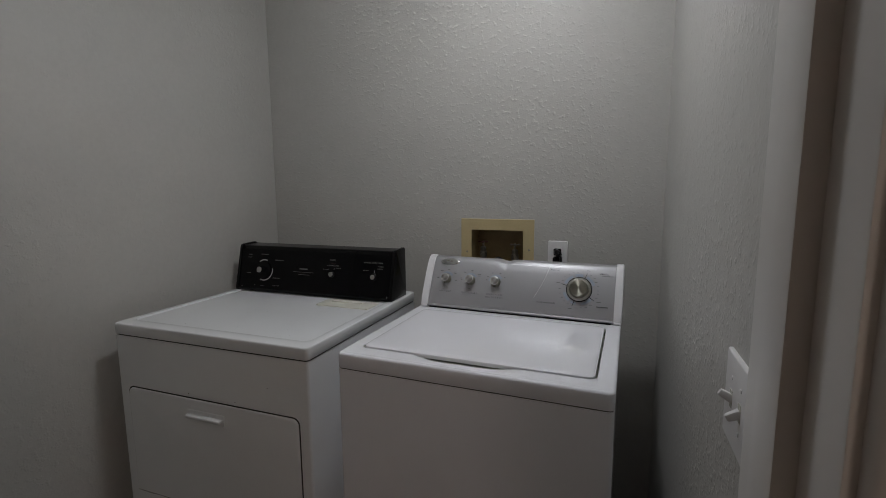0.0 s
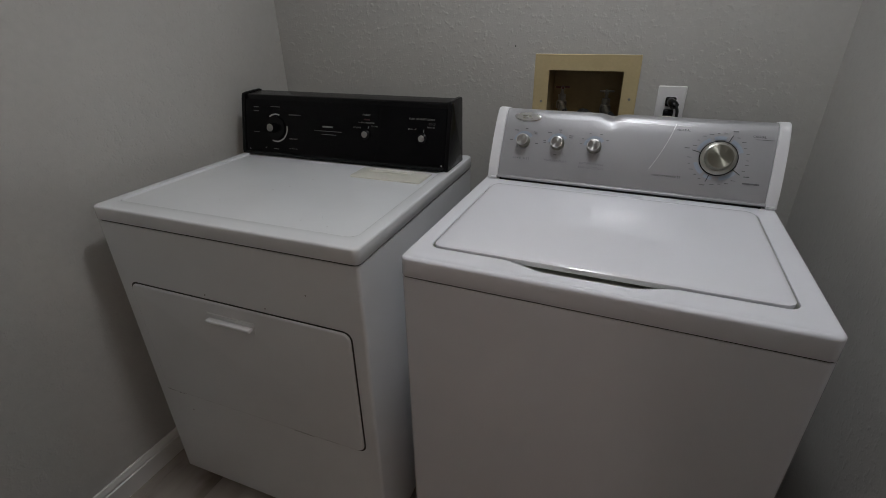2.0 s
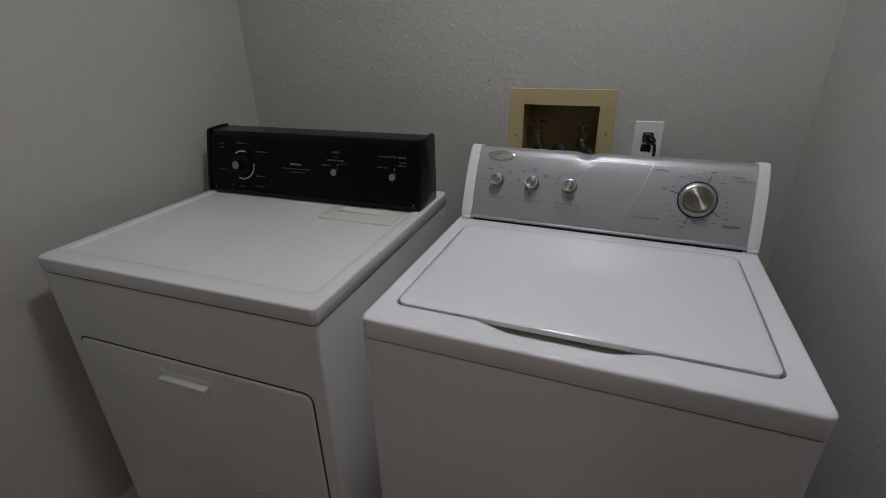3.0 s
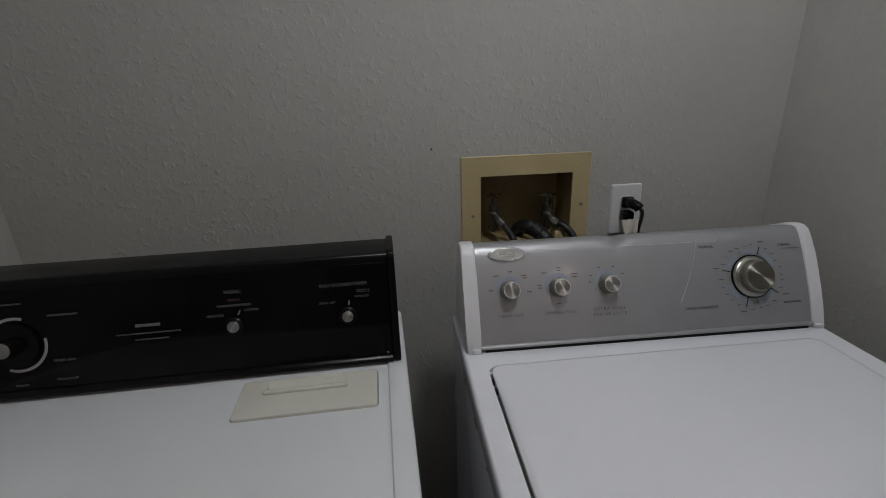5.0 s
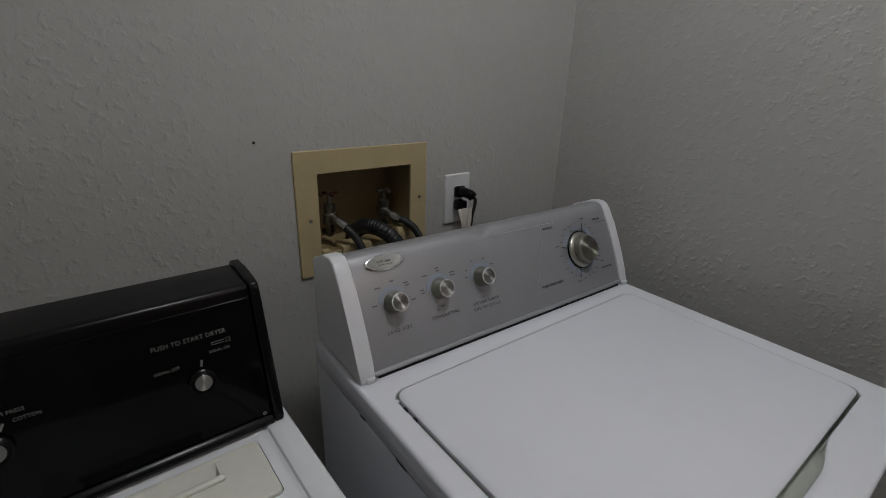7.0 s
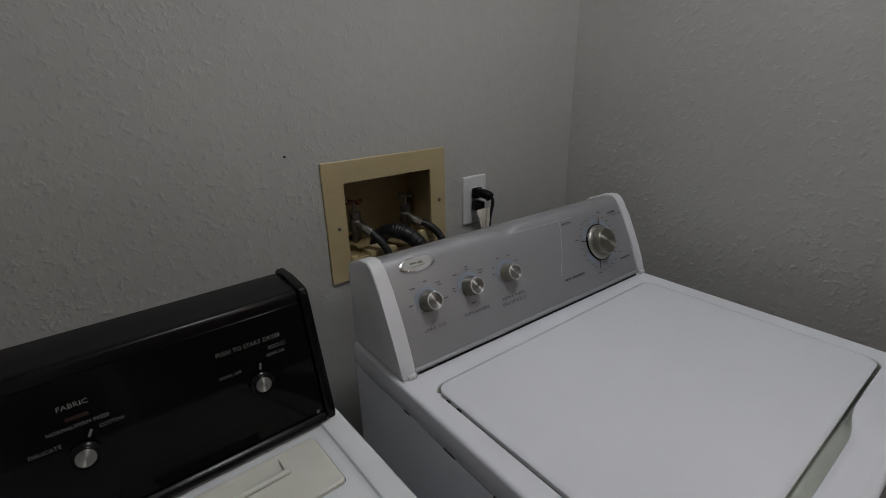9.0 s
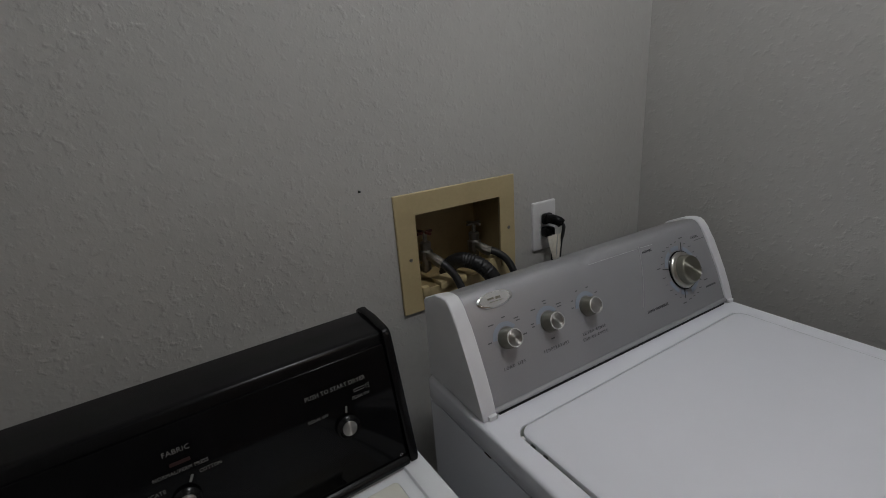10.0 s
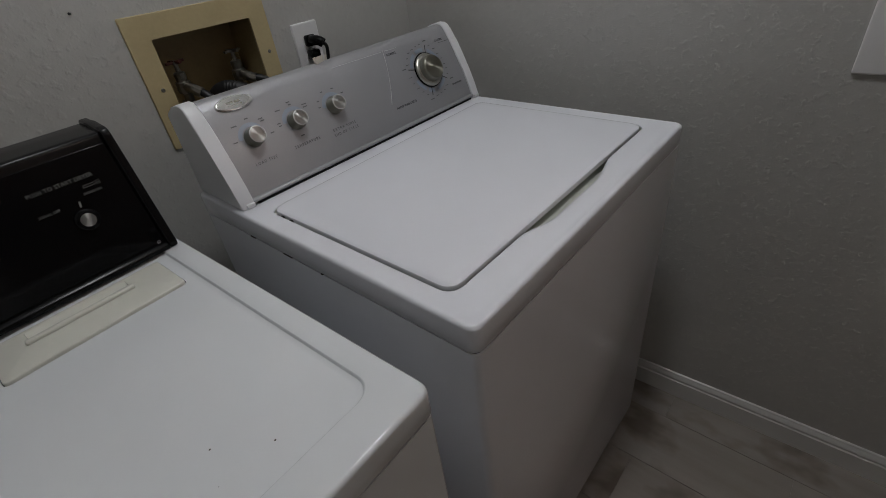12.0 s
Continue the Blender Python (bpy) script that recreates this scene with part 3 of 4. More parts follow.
part("face", lathe(((0.0262, 0.0222), (0.0258, 0.0234), (0.016, 0.0240), (0.0004, 0.0243)), 48), DIAL_FACE, knob)
for a0, a1 in ((20, 62), (78, 108), (118, 160), (196, 232), (240, 262), (280, 322)):
    ob = part("dial_print", arc_band(0.043, 0.0515, a0, a1), BLUE_PRINT, washer, "pale blue printed arc")
    ob.matrix_basis = on_panel(DX, DV, 0.0004)
for a in (68, 165, 252, 325):
    ob = part("dial_tick", box(0.040, -0.0009, 0, 0.059, 0.0009, 0.0004), INK, washer, "dark start mark")
    ob.matrix_basis = on_panel(DX, DV, 0.0006) @ pose(0, 0, 0, 0, 0, a)
rng = random.Random(4)
spans = []
for a in range(0, 360, 14):
    if all(abs((a - b + 180) % 360 - 180) > 8 for b in (68, 165, 252, 325)):
        r = 0.0575 + 0.004 * rng.random()
        spans.append((r * math.cos(radians(a)), r * math.sin(radians(a)), rng.uniform(0.005, 0.010), 0.0013))
spans += [(0.026, 0.064, 0.011, 0.002), (-0.068, 0.019, 0.011, 0.002), (0.062, -0.037, 0.012, 0.002), (-0.024, -0.064, 0.011, 0.002), (0.085, 0.049, 0.036, 0.0011)]
ob = part("dial_marks", bars(spans), INK_SOFT, washer, "small grey setting marks")
ob["kind"] = "stuff"
ob.matrix_basis = on_panel(DX, DV, 0.0005)
letters("lettering", "NORMAL", 0.0075, on_panel(DX - 0.081, DV + 0.0605, 0.0005), INK, washer, 1.1, 0.029)
letters("lettering", "CASUAL", 0.0075, on_panel(DX + 0.074, DV + 0.056, 0.0005), INK, washer, 1.1, 0.026)
letters("lettering", "HAND WASHABLES", 0.0075, on_panel(DX - 0.103, DV - 0.052, 0.0005), INK, washer, 1.1, 0.062)
ob = part("worn_lettering", bars(((0.073, -0.052, 0.034, 0.0036),)), INK_SOFT, washer, "small unreadable grey lettering")
ob.matrix_basis = on_panel(DX, DV, 0.0004)

# oval badge
m = on_panel(-0.209, 0.1685, 0.0)
own = lathe(((1.0, 0), (1.0, 0.5), (0.94, 0.9), (0.86, 1.0), (0.84, 0.7), (0.02, 0.75)), 40)
own.transform(Matrix.Diagonal((0.036, 0.0135, 0.0022, 1)))
badge = part("badge", own, CHROME, washer, "oval chrome badge")
badge.matrix_basis = m
own = bars(((-0.008, 0.002, 0.012, 0.003), (0.006, 0.001, 0.010, 0.004), (0.0, -0.004, 0.026, 0.0012)))
ob = part("badge_relief", own, KNOB_SIDE, badge)
ob.matrix_basis = pose(0, 0, 0.0016)
for x in (WX0 + 0.06, WX1 - 0.06):
    for y in (WY0 + 0.05, WY1 - 0.06):
        part("foot", lathe(((0.02, 0), (0.02, 0.008), (0.008, 0.01), (0.008, 0.024)), 16, m=pose(x, y, 0)), RUBBER, washer)


for y, w in ((1.405, 0.006), (1.487, 0.026), (1.600, 0.016)):
    part("grime", box(WX0 - 0.0004, y, 0.8820, WX0 + 0.004, y + w, 0.8832, 0.0003, 1), SPECK, washer, "dark gap in the side seam")


# the whole console sits a little askew on the deck, its far end forward
ASKEW = Matrix.Translation((-0.29, 1.63, 0)) @ pose(0, 0, 0, 0, 0, -0.8) @ Matrix.Translation((0.29, -1.63, 0))
DECK_PARTS = {"cabinet", "cabinet_seam", "top_deck", "lid_well", "lid_ledge", "lid", "hinge_clip", "foot", "grime"}
for ob in washer.children:
    if ob.name.split(".")[0] not in DECK_PARTS:
        ob.matrix_basis = ASKEW @ ob.matrix_basis


# ---- dryer ----
DW, DD, DZ = 0.742, 0.715, 0.928
dryer = base("clothes_dryer", pose(-1.127, 1.079, 0, 0, 0, 1.8), "white front-loading clothes dryer with black control panel", "clothes dryer")
rings = []
for z, i in ((0.012, 0.006), (0.02, 0.0), (0.888, 0.0)):
    rings.append(at_z(rounded(0.002 + i, 0.002 + i, DW - 0.002 - i, DD, 0.008, 5), z))
part("cabinet", loft(rings), DRYER_WHITE, dryer)
part("cabinet_seam", loft([at_z(rounded(0.005, 0.005, DW - 0.005, DD - 0.004, 0.012, 4), z) for z in (0.8875, 0.893)]), SEAM, dryer)
part("toe_gap", box(0.02, 0.014, 0.004, DW - 0.02, 0.05, 0.013), DARK, dryer)

L0, L1, LB0, LB1 = 0.476, 0.691, 0.410, 0.503      # opening for the lint screen
outer = lambda i, r: rounded(i, i, DW - i, DD - i * 0.5, r, 6, 8)
rings = [at_z(outer(0.001, 0.012), 0.8928), at_z(outer(0.0, 0.013), 0.894)]
for a in (0, 25, 50, 75, 90):
    i = 0.005 * (1 - math.cos(radians(a)))
    rings.append(at_z(outer(i, 0.014), DZ - 0.005 + 0.005 * math.sin(radians(a))))
for i, drop in ((0.018, 0.0), (0.0245, 0.0), (0.0258, -0.0005), (0.0266, -0.0039), (0.0276, -0.0045), (0.034, -0.0045)):
    x0, x1 = i, DW - i - (0.006 if i > 0.018 else 0)
    y0 = i + 0.023 if i > 0.018 else i + 0.012
    rings.append(at_z(rounded(x0, y0, x1, DD - 0.012 - i * 0.2, 0.024, 6, 8), DZ + drop))
rings.append(at_z(rounded(L0 - 0.0015, LB0 - 0.0015, L1 + 0.0015, LB1 + 0.0015, 0.008, 6, 8), DZ - 0.0045))
rings.append(at_z(rounded(L0 - 0.0015, LB0 - 0.0015, L1 + 0.0015, LB1 + 0.0015, 0.008, 6, 8), DZ - 0.027))
part("top_panel", loft(rings), DRYER_WHITE, dryer, "glossy white enamel top with embossed rim", sharp=60)
PZ = DZ - 0.0045

# loading door with its lip handle
X0, X1, Z0, Z1 = 0.047, 0.702, 0.364, 0.720
flat = pose(0, 0.002, 0, 90, 0, 0)
ob = part("door_groove", loft([[(x, z, h) for x, z in rounded(X0 - 0.0042, Z0 - 0.0042, X1 + 0.0042, Z1 + 0.0042, 0.023, 6)] for h in (-0.002, 0.0006)]), SEAM, dryer)
ob.matrix_basis = flat
load_door = part("loading_door", slab(X0, Z0, X1, Z1, 0.02, -0.002, 0.0055, 0.004, 6), DRYER_WHITE, dryer, "white hinged loading door, closed")
load_door.matrix_basis = flat
handle = part("handle", slab(0.297, 0.655, 0.441, 0.688, 0.003, 0.004, 0.0072, 0.001), DRYER_WHITE, load_door, "white ledge handle")
part("handle_lip", box(0.303, 0.667, 0.006, 0.437, 0.6765, 0.022, 0.003, 3), DRYER_WHITE, load_door)

rng = random.Random(5)
for x, z, w, turn in ((0.062, 0.3655, 0.030, -4), (0.105, 0.364, 0.022, 2), (0.525, 0.3645, 0.06, -1), (0.61, 0.3625, 0.04, 1)):
    own = box(-w / 2, -0.0004, 0, w / 2, 0.0004, 0.0003)
    ob = part("scuff", own, SEAM, dryer, "thin dark scuff mark")
    ob.matrix_basis = pose(x, -0.0004 if z < Z0 else -0.0036, z, 90, 0, 0) @ pose(0, 0, 0, 0, 0, turn)
for x, z in ((0.60, 0.795), (0.12, 0.30), (0.48, 0.735), (0.30, 0.734)):
    r = rng.uniform(0.0012, 0.002)
    ob = part("chip", lathe(((r, 0), (r * 0.7, 0.0004)), 7), SPECK, dryer)
    ob.matrix_basis = pose(x, 0.0020, z, 90, 0, 0)

# lint screen cover at the back of the top
gx0, gx1, gy0, gy1, CT = 0.516, 0.640, 0.468, 0.494, PZ + 0.0045
rings = [at_z(rounded(L0, LB0, L1, LB1, 0.007, 4, 2), PZ - 0.0220)]
for a in (0, 30, 60, 90):
    i = 0.002 * (1 - math.cos(radians(a)))
    rings.append(at_z(rounded(L0 + i, LB0 + i, L1 - i, LB1 - i, 0.006, 4, 2), CT - 0.002 + 0.002 * math.sin(radians(a))))
rings.append(at_z(rounded(gx0, gy0, gx1, gy1, 0.0015, 4, 2), CT))
rings.append([(x, y, CT - 0.0180 * (gy1 - y) / (gy1 - gy0)) for x, y in rounded(gx0 + 0.0002, gy0 + 0.0002, gx1 - 0.0002, gy1 - 0.0002, 0.0015, 4, 2)])
lint = part("lint_cover", loft(rings), LINT_CREAM, dryer, "aged cream lint screen cover with sloping finger recess")
part("finger_lip", box(gx0 - 0.004, gy0 - 0.008, CT - 0.001, gx1 + 0.004, gy0 + 0.0004, CT + 0.0058, 0.003, 3), LINT_CREAM, lint)

# control panel
XO = 0.004
CW = 0.727
B0, T0 = Vector((0, 0.526, 0.931)), Vector((0, 0.566, 1.112))
prof = ((0.524, 0.9285), (0.524, 0.936), (0.5645, 1.107), (0.567, 1.1105), (0.572, 1.1118), (0.605, 1.1135), (0.636, 1.1145), (0.644, 1.110), (0.646, 0.9285))
part("console", prism(prof, XO + 0.004, XO + CW - 0.004, 0.002), BLACK_SATIN, dryer, "black control console")
for x0, x1 in ((XO - 0.002, XO + 0.010), (XO + CW - 0.010, XO + CW + 0.002)):
    cap = ((0.517, 0.9285), (0.518, 0.938), (0.5575, 1.107), (0.562, 1.1140), (0.572, 1.1163), (0.607, 1.118), (0.639, 1.119), (0.648, 1.113), (0.650, 0.9285))
    part("end_cap", prism(cap, x0, x1, 0.0025), BLACK_SATIN, dryer, "black plastic end cap")
S2 = (T0 - B0).normalized()
N2 = Vector((1, 0, 0)).cross(S2)


def on_console(x, z, lift=0.0):
    """The pose on the dryer's black panel at x and height z."""
    p = B0 + S2 * ((z - B0.z) / S2.z) + N2 * lift
    return Matrix(((1, S2.x, N2.x, x + XO), (0, S2.y, N2.y, p.y), (0, S2.z, N2.z, p.z), (0, 0, 0, 1)))


glass = part("panel_face", slab(0.012, 0.010, CW - 0.012, 0.170, 0.003, -0.002, 0.003, 0.0012), BLACK_GLOSS, dryer, "glossy black panel face")
glass.matrix_basis = on_console(0, B0.z, 0.002)
strip = part("lower_trim", prism(((0.5165, 0.929), (0.5165, 0.936), (0.523, 0.941), (0.53, 0.929)), XO + 0.011, XO + CW - 0.011, 0.0012), BLACK_SATIN, dryer, "glossy black lower trim")
F = 0.0056
KZ = 1.013
for x in (0.026, CW - 0.020):
    ob = part("screw", lathe(((0.0032, 0), (0.0032, 0.001), (0.002, 0.0015), (0.0005, 0.0012)), 12), CHROME, dryer, "small chrome screw")
    ob.matrix_basis = on_console(x, 0.943, F - 0.002)


def dryer_knob(x, r, length, face, skirt):
    ob = part("control_knob", lathe(((skirt, 0), (skirt, 0.004), (r, 0.006), (r * 0.94, length * 0.9), (r * 0.85, length)), 28), BLACK_SATIN, dryer, "black knob with silver face")
    ob.matrix_basis = on_console(x, KZ, F)
    part("face", lathe(((face, length - 0.0005), (face, length + 0.0008), (face * 0.5, length + 0.0010), (0.0004, length + 0.0011)), 28), SPUN, ob)
    return ob


dryer_knob(0.133, 0.0145, 0.029, 0.0118, 0.035)
dryer_knob(0.461, 0.0122, 0.0085, 0.0093, 0.015)
dryer_knob(0.645, 0.0122, 0.0085, 0.0093, 0.015)
for a0, a1 in ((72, 128), (-112, 10)):
    ob = part("timer_ring", arc_band(0.040, 0.0445, a0, a1), CHROME, dryer, "silver arc round the timer knob")
    ob.matrix_basis = on_console(0.134, KZ, F)
for x, dx, dz, turn in ((0.461, 0.009, 0.0205, -28), (0.645, 0.003, 0.021, -12)):
    ob = part("pointer", box(-0.0012, -0.004, 0, 0.0012, 0.004, 0.0006), WHITE_PRINT, dryer, "small white pointer mark")
    ob.matrix_basis = on_console(x + dx, KZ + dz, F) @ pose(0, 0, 0, 0, 0, turn)
for word, x, dz, w, size in (("PUSH TO START DRYER", 0.641, 0.052, 0.079, 0.0078), ("SIGNAL OFF", 0.612, 0.0235, 0.026, 0.0055), ("SIGNAL ON", 0.670, 0.031, 0.023, 0.0055),
                             ("FABRIC", 0.463, 0.055, 0.026, 0.0078), ("NORMAL/PERM PRESS", 0.463, 0.033, 0.053, 0.0058), ("DELICATE", 0.432, 0.018, 0.026, 0.0058), ("COTTON", 0.490, 0.024, 0.022, 0.0058),
                             ("TIMED DRY", 0.199, -0.030, 0.034, 0.0055), ("TOUCH UP", 0.199, -0.060, 0.032, 0.0055)):
    letters("lettering", word, size, on_console(x, KZ + dz, F + 0.0003), WHITE_PRINT, dryer, 1.05, w)
spans = [(0.664, 0.0375, 0.014, 0.0007), (0.664, 0.0405, 0.014, 0.0007), (0.657, 0.039, 0.0007, 0.0037), (0.6735, 0.039, 0.0006, 0.006), (0.677, 0.039, 0.003, 0.0005), (0.677, 0.0417, 0.003, 0.0005), (0.677, 0.0363, 0.003, 0.0005)]
ob = part("horn_symbol", bars(spans), WHITE_PRINT, dryer, "small printed horn symbol")
ob.matrix_basis = on_console(0.006, KZ + 0.002, F + 0.0003)
ob = part("red_mark", bars(((0.458, 0.041, 0.020, 0.004),)), RED_PRINT, dryer, "dark red printed bar")
ob.matrix_basis = on_console(0.006, KZ + 0.002, F + 0.0003)
ob = part("name_plate", bars(((0.322, 0.012, 0.038, 0.005),)), WHITE_PRINT, dryer, "pale plain name bar")
ob.matrix_basis = on_console(0.006, KZ + 0.002, F + 0.0003)
ob = part("fine_print", bars(((0.322, -0.001, 0.098, 0.0022), (0.326, -0.011, 0.052, 0.0022), (0.2, 0.041, 0.044, 0.003), (0.05, 0.06, 0.02, 0.0025), (0.05, 0.048, 0.02, 0.0025), (0.05, -0.018, 0.022, 0.0025), (0.126, 0.063, 0.036, 0.0025), (0.126, -0.068, 0.02, 0.0025))), DIM_PRINT, dryer, "small unreadable grey lettering")
ob["kind"] = "stuff"
ob.matrix_basis = on_console(0.006, KZ + 0.002, F + 0.0003)
ob = part("timer_light", bars(((0.086, -0.066, 0.006, 0.003),)), WHITE_PRINT, dryer)
ob.matrix_basis = on_console(0.006, KZ + 0.002, F + 0.0003)
for x in (0.06, DW - 0.06):
    for y in (0.05, DD - 0.05):
        part("foot", lathe(((0.02, 0), (0.02, 0.006), (0.01, 0.008), (0.01, 0.014)), 16, m=pose(x, y, 0)), RUBBER, dryer)
rng = random.Random(11)
for k in range(17):
    x, y, r = rng.uniform(0.08, 0.66), rng.uniform(0.07, 0.39), rng.choice((0.0005, 0.0006, 0.0008, 0.0011))
    part("chip", lathe(((r, 0), (r * 0.7, 0.0003)), 7, m=pose(x, y, PZ) @ Matrix.Diagonal((1, rng.uniform(0.5, 1), 1, 1))), SPECK, dryer)


# ---- wall fittings ----
# valve box: a faceplate with a recessed tray, in the back wall
P = (-0.255, 0.048, 0.964, 1.221)
O = (-0.210, 0.005, 1.010, 1.176)
vbox = base("washer_valve_box", pose(0, 0, 0), "yellowed cream plastic valve box recessed in the wall", "valve box")
wallward = pose(0, BACK, 0, 90, 0, 0)
rings = []
for i, h in ((0, 0.0), (0, 0.0035), (0.0015, 0.005)):
    rings.append([(x, z, h) for x, z in rounded(P[0] + i, P[2] + i, P[1] - i, P[3] - i, 0.002, 2, 1)])
rings.append([(x, z, 0.005) for x, z in rounded(O[0], O[2], O[1], O[3], 0.002, 2, 1)])
rings.append([(x, z, 0.0) for x, z in rounded(O[0], O[2], O[1], O[3], 0.002, 2, 1)])
ob = part("faceplate", loft(rings, close_first=False, close_last=False), BOX_CREAM, vbox, "yellowed cream faceplate")
ob.matrix_basis = wallward
# tray in the darker plastic, which carries the recess's shade
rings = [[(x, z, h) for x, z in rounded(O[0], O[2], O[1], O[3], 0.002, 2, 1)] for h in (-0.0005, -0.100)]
ob = part("tray", loft(rings, close_first=False), BOX_SHADED, vbox, "plastic tray with the recess's shade in its brown")
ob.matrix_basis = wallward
for span in ((O[0] + 0.001, -0.010, -0.016, -0.192, 0.004, 0.008), (-0.166, -0.012, -0.008, -0.098, 0.03, 0.010), (-0.030, -0.006, -0.008, O[1] - 0.001, 0.03, 0.026)):
    part("tray_lip", box(span[0], BACK + span[1], O[2] + span[2], span[3], BACK + span[4], O[2] + span[5], 0.003), BOX_CREAM, vbox)
for x, z in ((-0.2285, 1.084), (0.029, 1.100)):
    ob = part("screw", lathe(((0.004, 0), (0.004, 0.001), (0.0024, 0.0018), (0.0006, 0.001)), 12), BRASS, vbox, "small tarnished screw")
    ob.matrix_basis = pose(x, BACK - 0.005, z, 90, 0, 0)


def valve(x, y, z, lever, label):
    """A chromed hose valve: body, bonnet, cross handle and outlet neck."""
    top = base("water_valve", pose(x, y, z), label, "water valve", "valves in the box")
    part("body", lathe(((0.010, -0.05), (0.010, -0.030), (0.0155, -0.028), (0.0165, -0.018), (0.0155, -0.007), (0.0115, -0.004), (0.0125, 0.004), (0.0125, 0.012), (0.007, 0.015)), 10), BRASS, top)
    part("stem", lathe(((0.005, 0.013), (0.0045, 0.030), (0.007, 0.031), (0.007, 0.036), (0.003, 0.038)), 12), BRASS, top)
    part("pipe", tube(((0, 0, -0.045), (0, 0.005, -0.052), (0, 0.03, -0.055)), 0.008, 10, 3), BRASS, top)
    bm = None
    for a in (10, 100):
        own = box(-0.021, -0.0035, 0.032, 0.021, 0.0035, 0.0375, 0.0016)
        bm = join(bm, own, pose(0, 0, 0, 0, 0, a))
    part("handle", bm, lever, top)
    bm = tube(((0, -0.006, -0.016), (0.006, -0.022, -0.02), (0.011, -0.031, -0.026)), 0.0105, 12, 4)
    part("outlet_nut", bm, BRASS, top)
    return top


valve(-0.171, BACK + 0.035, 1.088, RED_PAINT, "tarnished water valve with worn red handle")
valve(-0.038, BACK + 0.040, 1.080, BRASS, "tarnished water valve with metal cross handle")
for pts, lab in ((((-0.160, BACK + 0.004, 1.062), (-0.150, BACK - 0.012, 1.052), (-0.136, BACK - 0.030, 1.025), (-0.130, BACK - 0.045, 0.985), (-0.125, BACK - 0.055, 0.90), (-0.12, BACK - 0.06, 0.7)), "black rubber hose hanging from the valve"),
                 (((-0.027, BACK + 0.009, 1.054), (-0.012, BACK - 0.006, 1.050), (0.006, BACK - 0.026, 1.030), (0.013, BACK - 0.045, 0.99), (0.013, BACK - 0.06, 0.9), (0.01, BACK - 0.06, 0.7)), "black rubber hose hanging from the valve")):
    hose = tagged(part("supply_hose", tube(pts, 0.0085, 12, 8), RUBBER), lab, "hose", "supply hoses")
    part("coupling", tube((Vector(pts[0]) + Vector((-0.003, 0.006, 0.004)), pts[0], (Vector(pts[0]) + Vector(pts[1])) / 2), 0.0115, 10, 3), BRASS, hose, "tarnished hose coupling")
pts = ((-0.112, BACK + 0.055, 0.99), (-0.112, BACK + 0.045, 1.022), (-0.104, BACK + 0.016, 1.046), (-0.085, BACK - 0.016, 1.048), (-0.062, BACK - 0.042, 1.026), (-0.048, BACK - 0.055, 0.985), (-0.04, BACK - 0.06, 0.9), (-0.04, BACK - 0.06, 0.7))
tagged(part("drain_hose", tube(pts, 0.0165, 16, 14, 0.0014, 0.0052), RUBBER), "thick black corrugated drain hose over the box edge", "hose")

# power outlet
OX0, OX1, OZ0, OZ1 = 0.103, 0.177, 1.020, 1.141
outlet = base("power_outlet", pose((OX0 + OX1) / 2, BACK, (OZ0 + OZ1) / 2, 90, 0, 0), "white power outlet with cover plate and plug", "power outlet")
hw, hh = (OX1 - OX0) / 2, (OZ1 - OZ0) / 2
part("cover_plate", slab(-hw, -hh, hw, hh, 0.004, 0, 0.0058, 0.0035), PLATE_WHITE, outlet)
for v in (0.0195, -0.0195):
    part("socket", slab(-0.0165, v - 0.014, 0.0165, v + 0.014, 0.008, 0.004, 0.0068, 0.0008), PLATE_WHITE, outlet)
    bm = box(-0.0075, v - 0.002, 0.006, -0.0055, v + 0.007, 0.0071)
    box(0.0055, v - 0.001, 0.006, 0.0075, v + 0.006, 0.0071, bm=bm)
    part("slots", bm, DARK, outlet)
part("screw", lathe(((0.003, 0.005), (0.003, 0.0065), (0.0005, 0.0068)), 10), PLATE_WHITE, outlet)

OXM, OZM = (OX0 + OX1) / 2, (OZ0 + OZ1) / 2
plug = base("power_plug", pose(OXM, BACK - 0.007, OZM + 0.0195), "black angled plug with its cord hanging down", "plug")
bm = tube(((0, 0, 0), (0, -0.012, 0.001), (0.002, -0.027, 0.001), (0.007, -0.038, -0.002), (0.012, -0.043, -0.008)), 0.0115, 12, 5)
part("plug_body", bm, BLACK_SATIN, plug)
part("plug_grip", box(-0.014, -0.014, -0.013, 0.014, 0.0, 0.013, 0.005, 3), BLACK_SATIN, plug)
part("cord", tube(((0.011, -0.042, -0.006), (0.018, -0.044, -0.015), (0.020, -0.040, -0.034), (0.019, -0.034, -0.06), (0.018, -0.032, -0.12), (0.02, -0.04, -0.3)), 0.0042, 10, 6), RUBBER, plug)
plug = base("cord_bundle", pose(OXM - 0.002, BACK - 0.007, OZM - 0.012), "black plug with folded cream paper tags tied on", "cord")
part("plug_body", box(-0.013, -0.026, -0.012, 0.013, 0.0, 0.012, 0.005, 3), BLACK_SATIN, plug)
part("cord", tube(((0, -0.02, 0.0), (0.002, -0.027, -0.02), (0.003, -0.026, -0.06), (0.003, -0.03, -0.28)), 0.0045, 10, 6), RUBBER, plug)
rng = random.Random(3)
for k in range(6):
    x = -0.019 + 0.0082 * k
    own = box(-0.0036, -0.0008, -0.062, 0.0036, 0.0008, 0.0, 0.0004)
    ob = part("tag", own, TAG, plug, "folded cream paper strip")
    ob.matrix_basis = pose(x, -0.033 - 0.004 * rng.random(), -0.003, rng.uniform(-8, 4), (k - 2.5) * 6.0, rng.uniform(-35, 35))

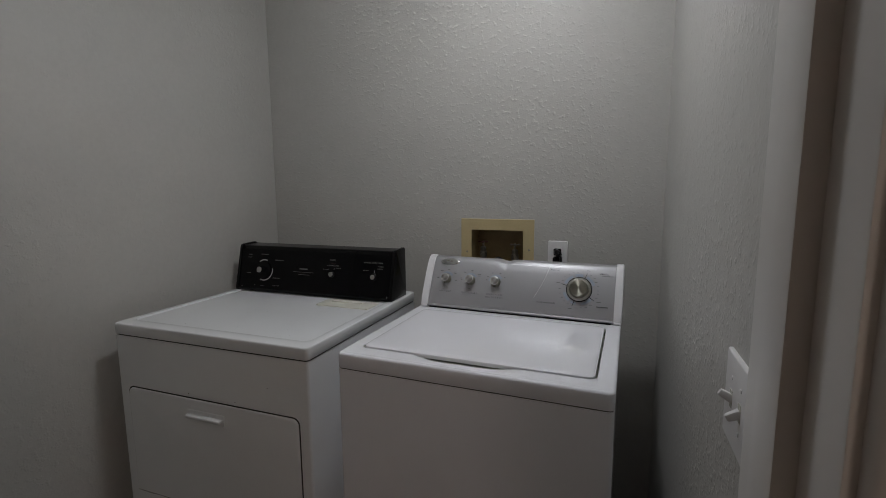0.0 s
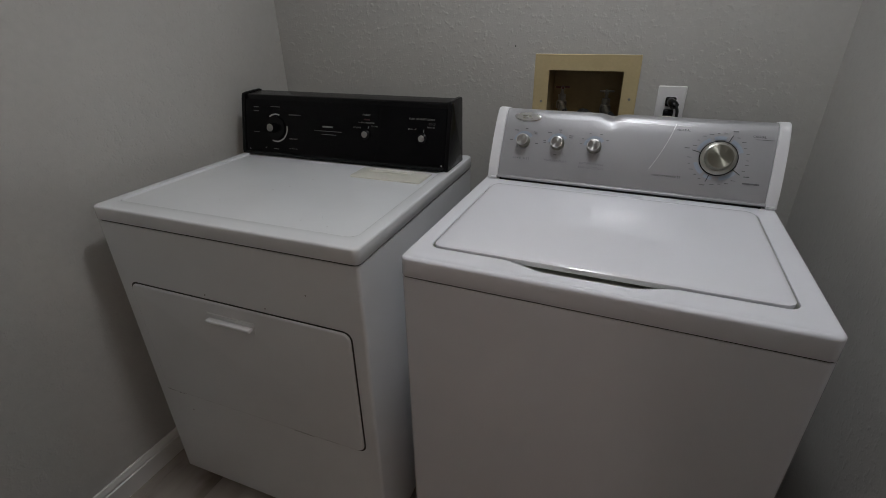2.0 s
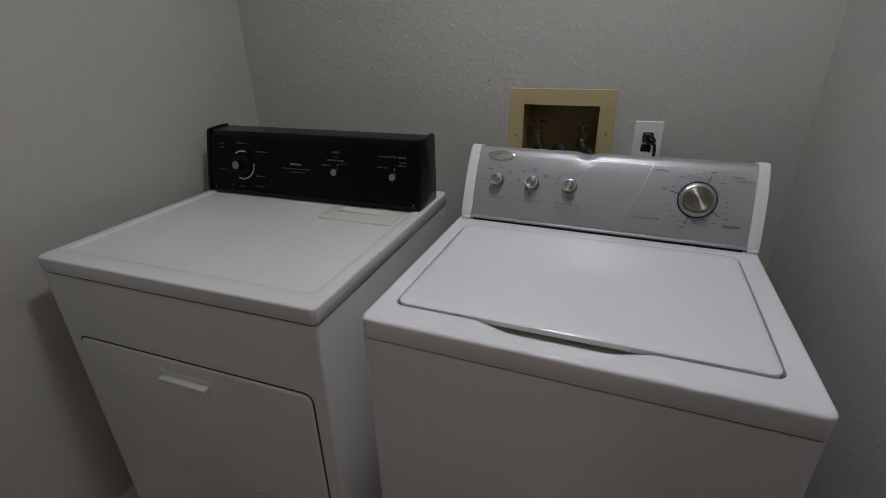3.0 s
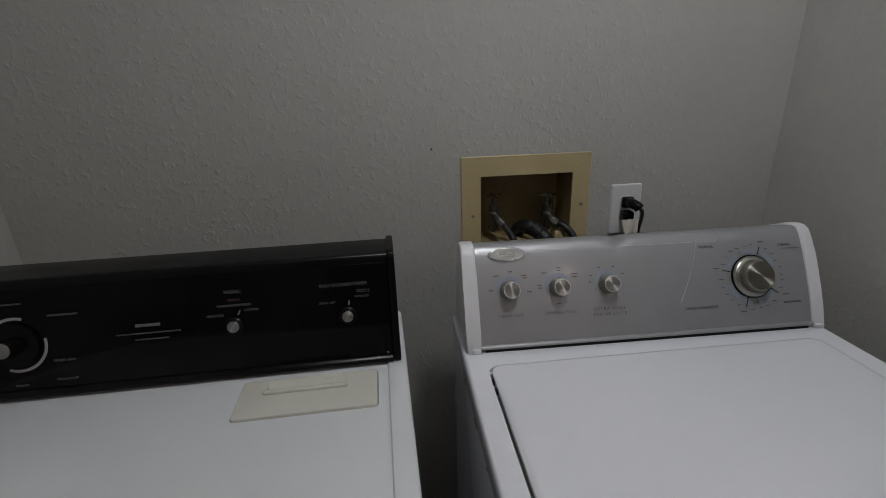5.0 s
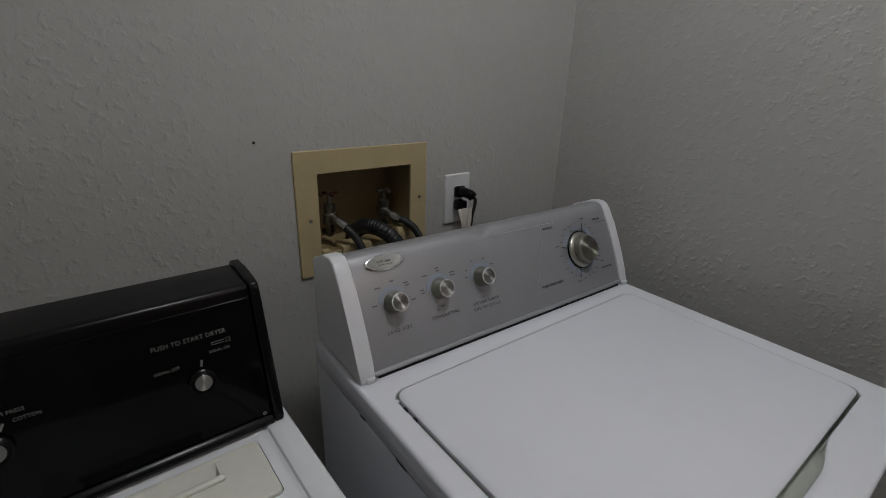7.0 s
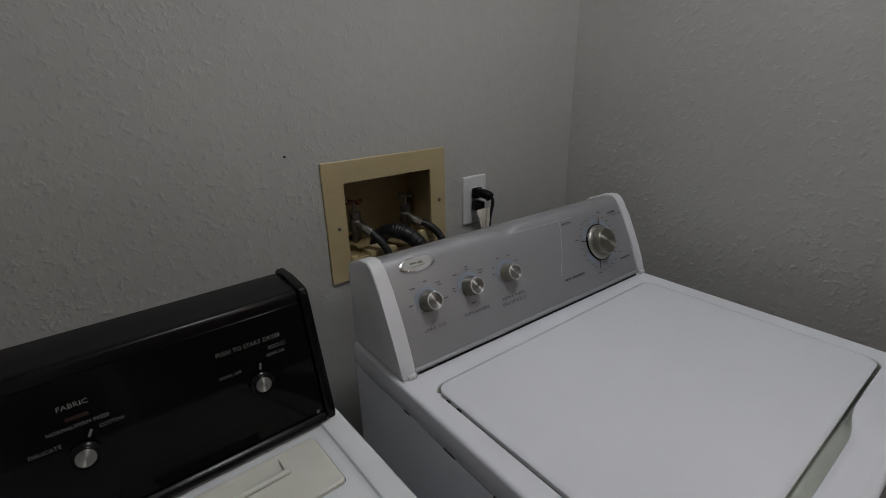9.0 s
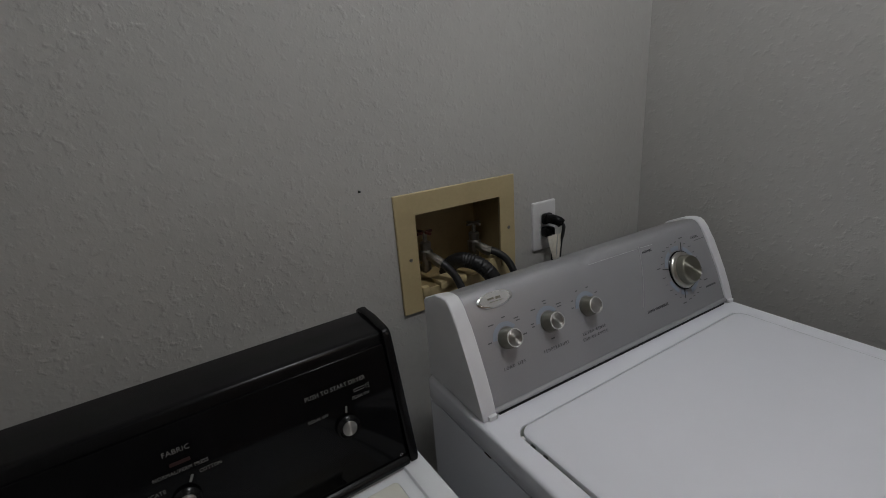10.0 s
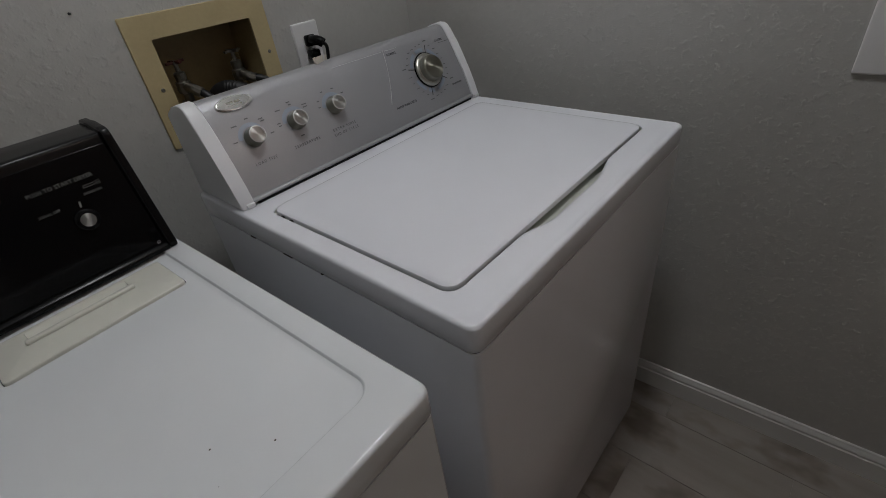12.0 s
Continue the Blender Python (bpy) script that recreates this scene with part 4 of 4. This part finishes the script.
# light switches on the east wall
ANGLE = math.degrees(math.atan2(RIGHT_FRONT - RIGHT_BACK, BACK - FRONT_IN))
SY = 0.833
SX = RIGHT_BACK + (RIGHT_FRONT - RIGHT_BACK) * (BACK - SY) / (BACK - FRONT_IN)
switch = base("light_switch", Matrix.Translation((SX, SY, 1.057)) @ pose(0, 0, 0, 0, 0, -90 + ANGLE) @ pose(0, 0, 0, 90, 0, 0), "white double light switch plate with two toggles", "light switch")
part("cover_plate", slab(-0.0615, -0.0635, 0.0615, 0.0635, 0.004, 0, 0.006, 0.0035), PLATE_WHITE, switch)
for x in (-0.023, 0.023):
    part("toggle_slot", box(x - 0.0055, -0.0125, 0.004, x + 0.0055, 0.0125, 0.0066), LINT_CREAM, switch)
    own = loft([at_z(rounded(-0.0048 + i, -0.006 + i, 0.0048 - i, 0.006 - i, 0.0015, 2), z) for i, z in ((0, 0), (0.0006, 0.010), (0.0012, 0.0165), (0.0022, 0.018))])
    ob = part("toggle", own, PLATE_WHITE, switch, "white toggle lever")
    ob.matrix_basis = pose(x, 0.0, 0.005, -28 if x < 0 else 28, 0, 0)
    for y in (-0.030, 0.030):
        part("screw", lathe(((0.003, 0.005), (0.003, 0.0068), (0.0005, 0.0072)), 10, m=pose(x, y, 0)), PLATE_WHITE, switch)

# a nail left in the back wall
tagged(part("nail", lathe(((0.0022, 0), (0.0022, 0.004), (0.001, 0.005)), 8, m=pose(-0.319, BACK + 0.001, 1.242, 90, 0, 0)), DARK), "small dark nail head in the wall", "nail")


# ---- floor planks ----
floor = base("floor", pose(0, 0, 0), "grey-brown wood-look vinyl plank floor", "floor", kind="structure")
part("subfloor", box(HW, HS, -0.06, HE, BACK, -0.0035), GROUT, floor)
W, L = 0.178, 1.22
meshes = {}
rng = random.Random(7)
x, col = HW, 0
while x < HE - 0.002:
    x1 = min(x + W, HE)
    y = HS - rng.uniform(0.1, 1.0)
    while y < BACK:
        a, b = max(y, HS), min(y + L, BACK)
        if b - a > 0.01:
            bm = box(x + 0.0003, a + 0.0003, -0.004, x1 - 0.0003, b - 0.0003, 0.0)
            for v in bm.verts:
                if v.co.z > -0.001:
                    v.co.x += 0.0005 if v.co.x < (x + x1) / 2 else -0.0005
            part("plank", bm, PLANK, floor)
        y += L
    x, col = x1, col + 1
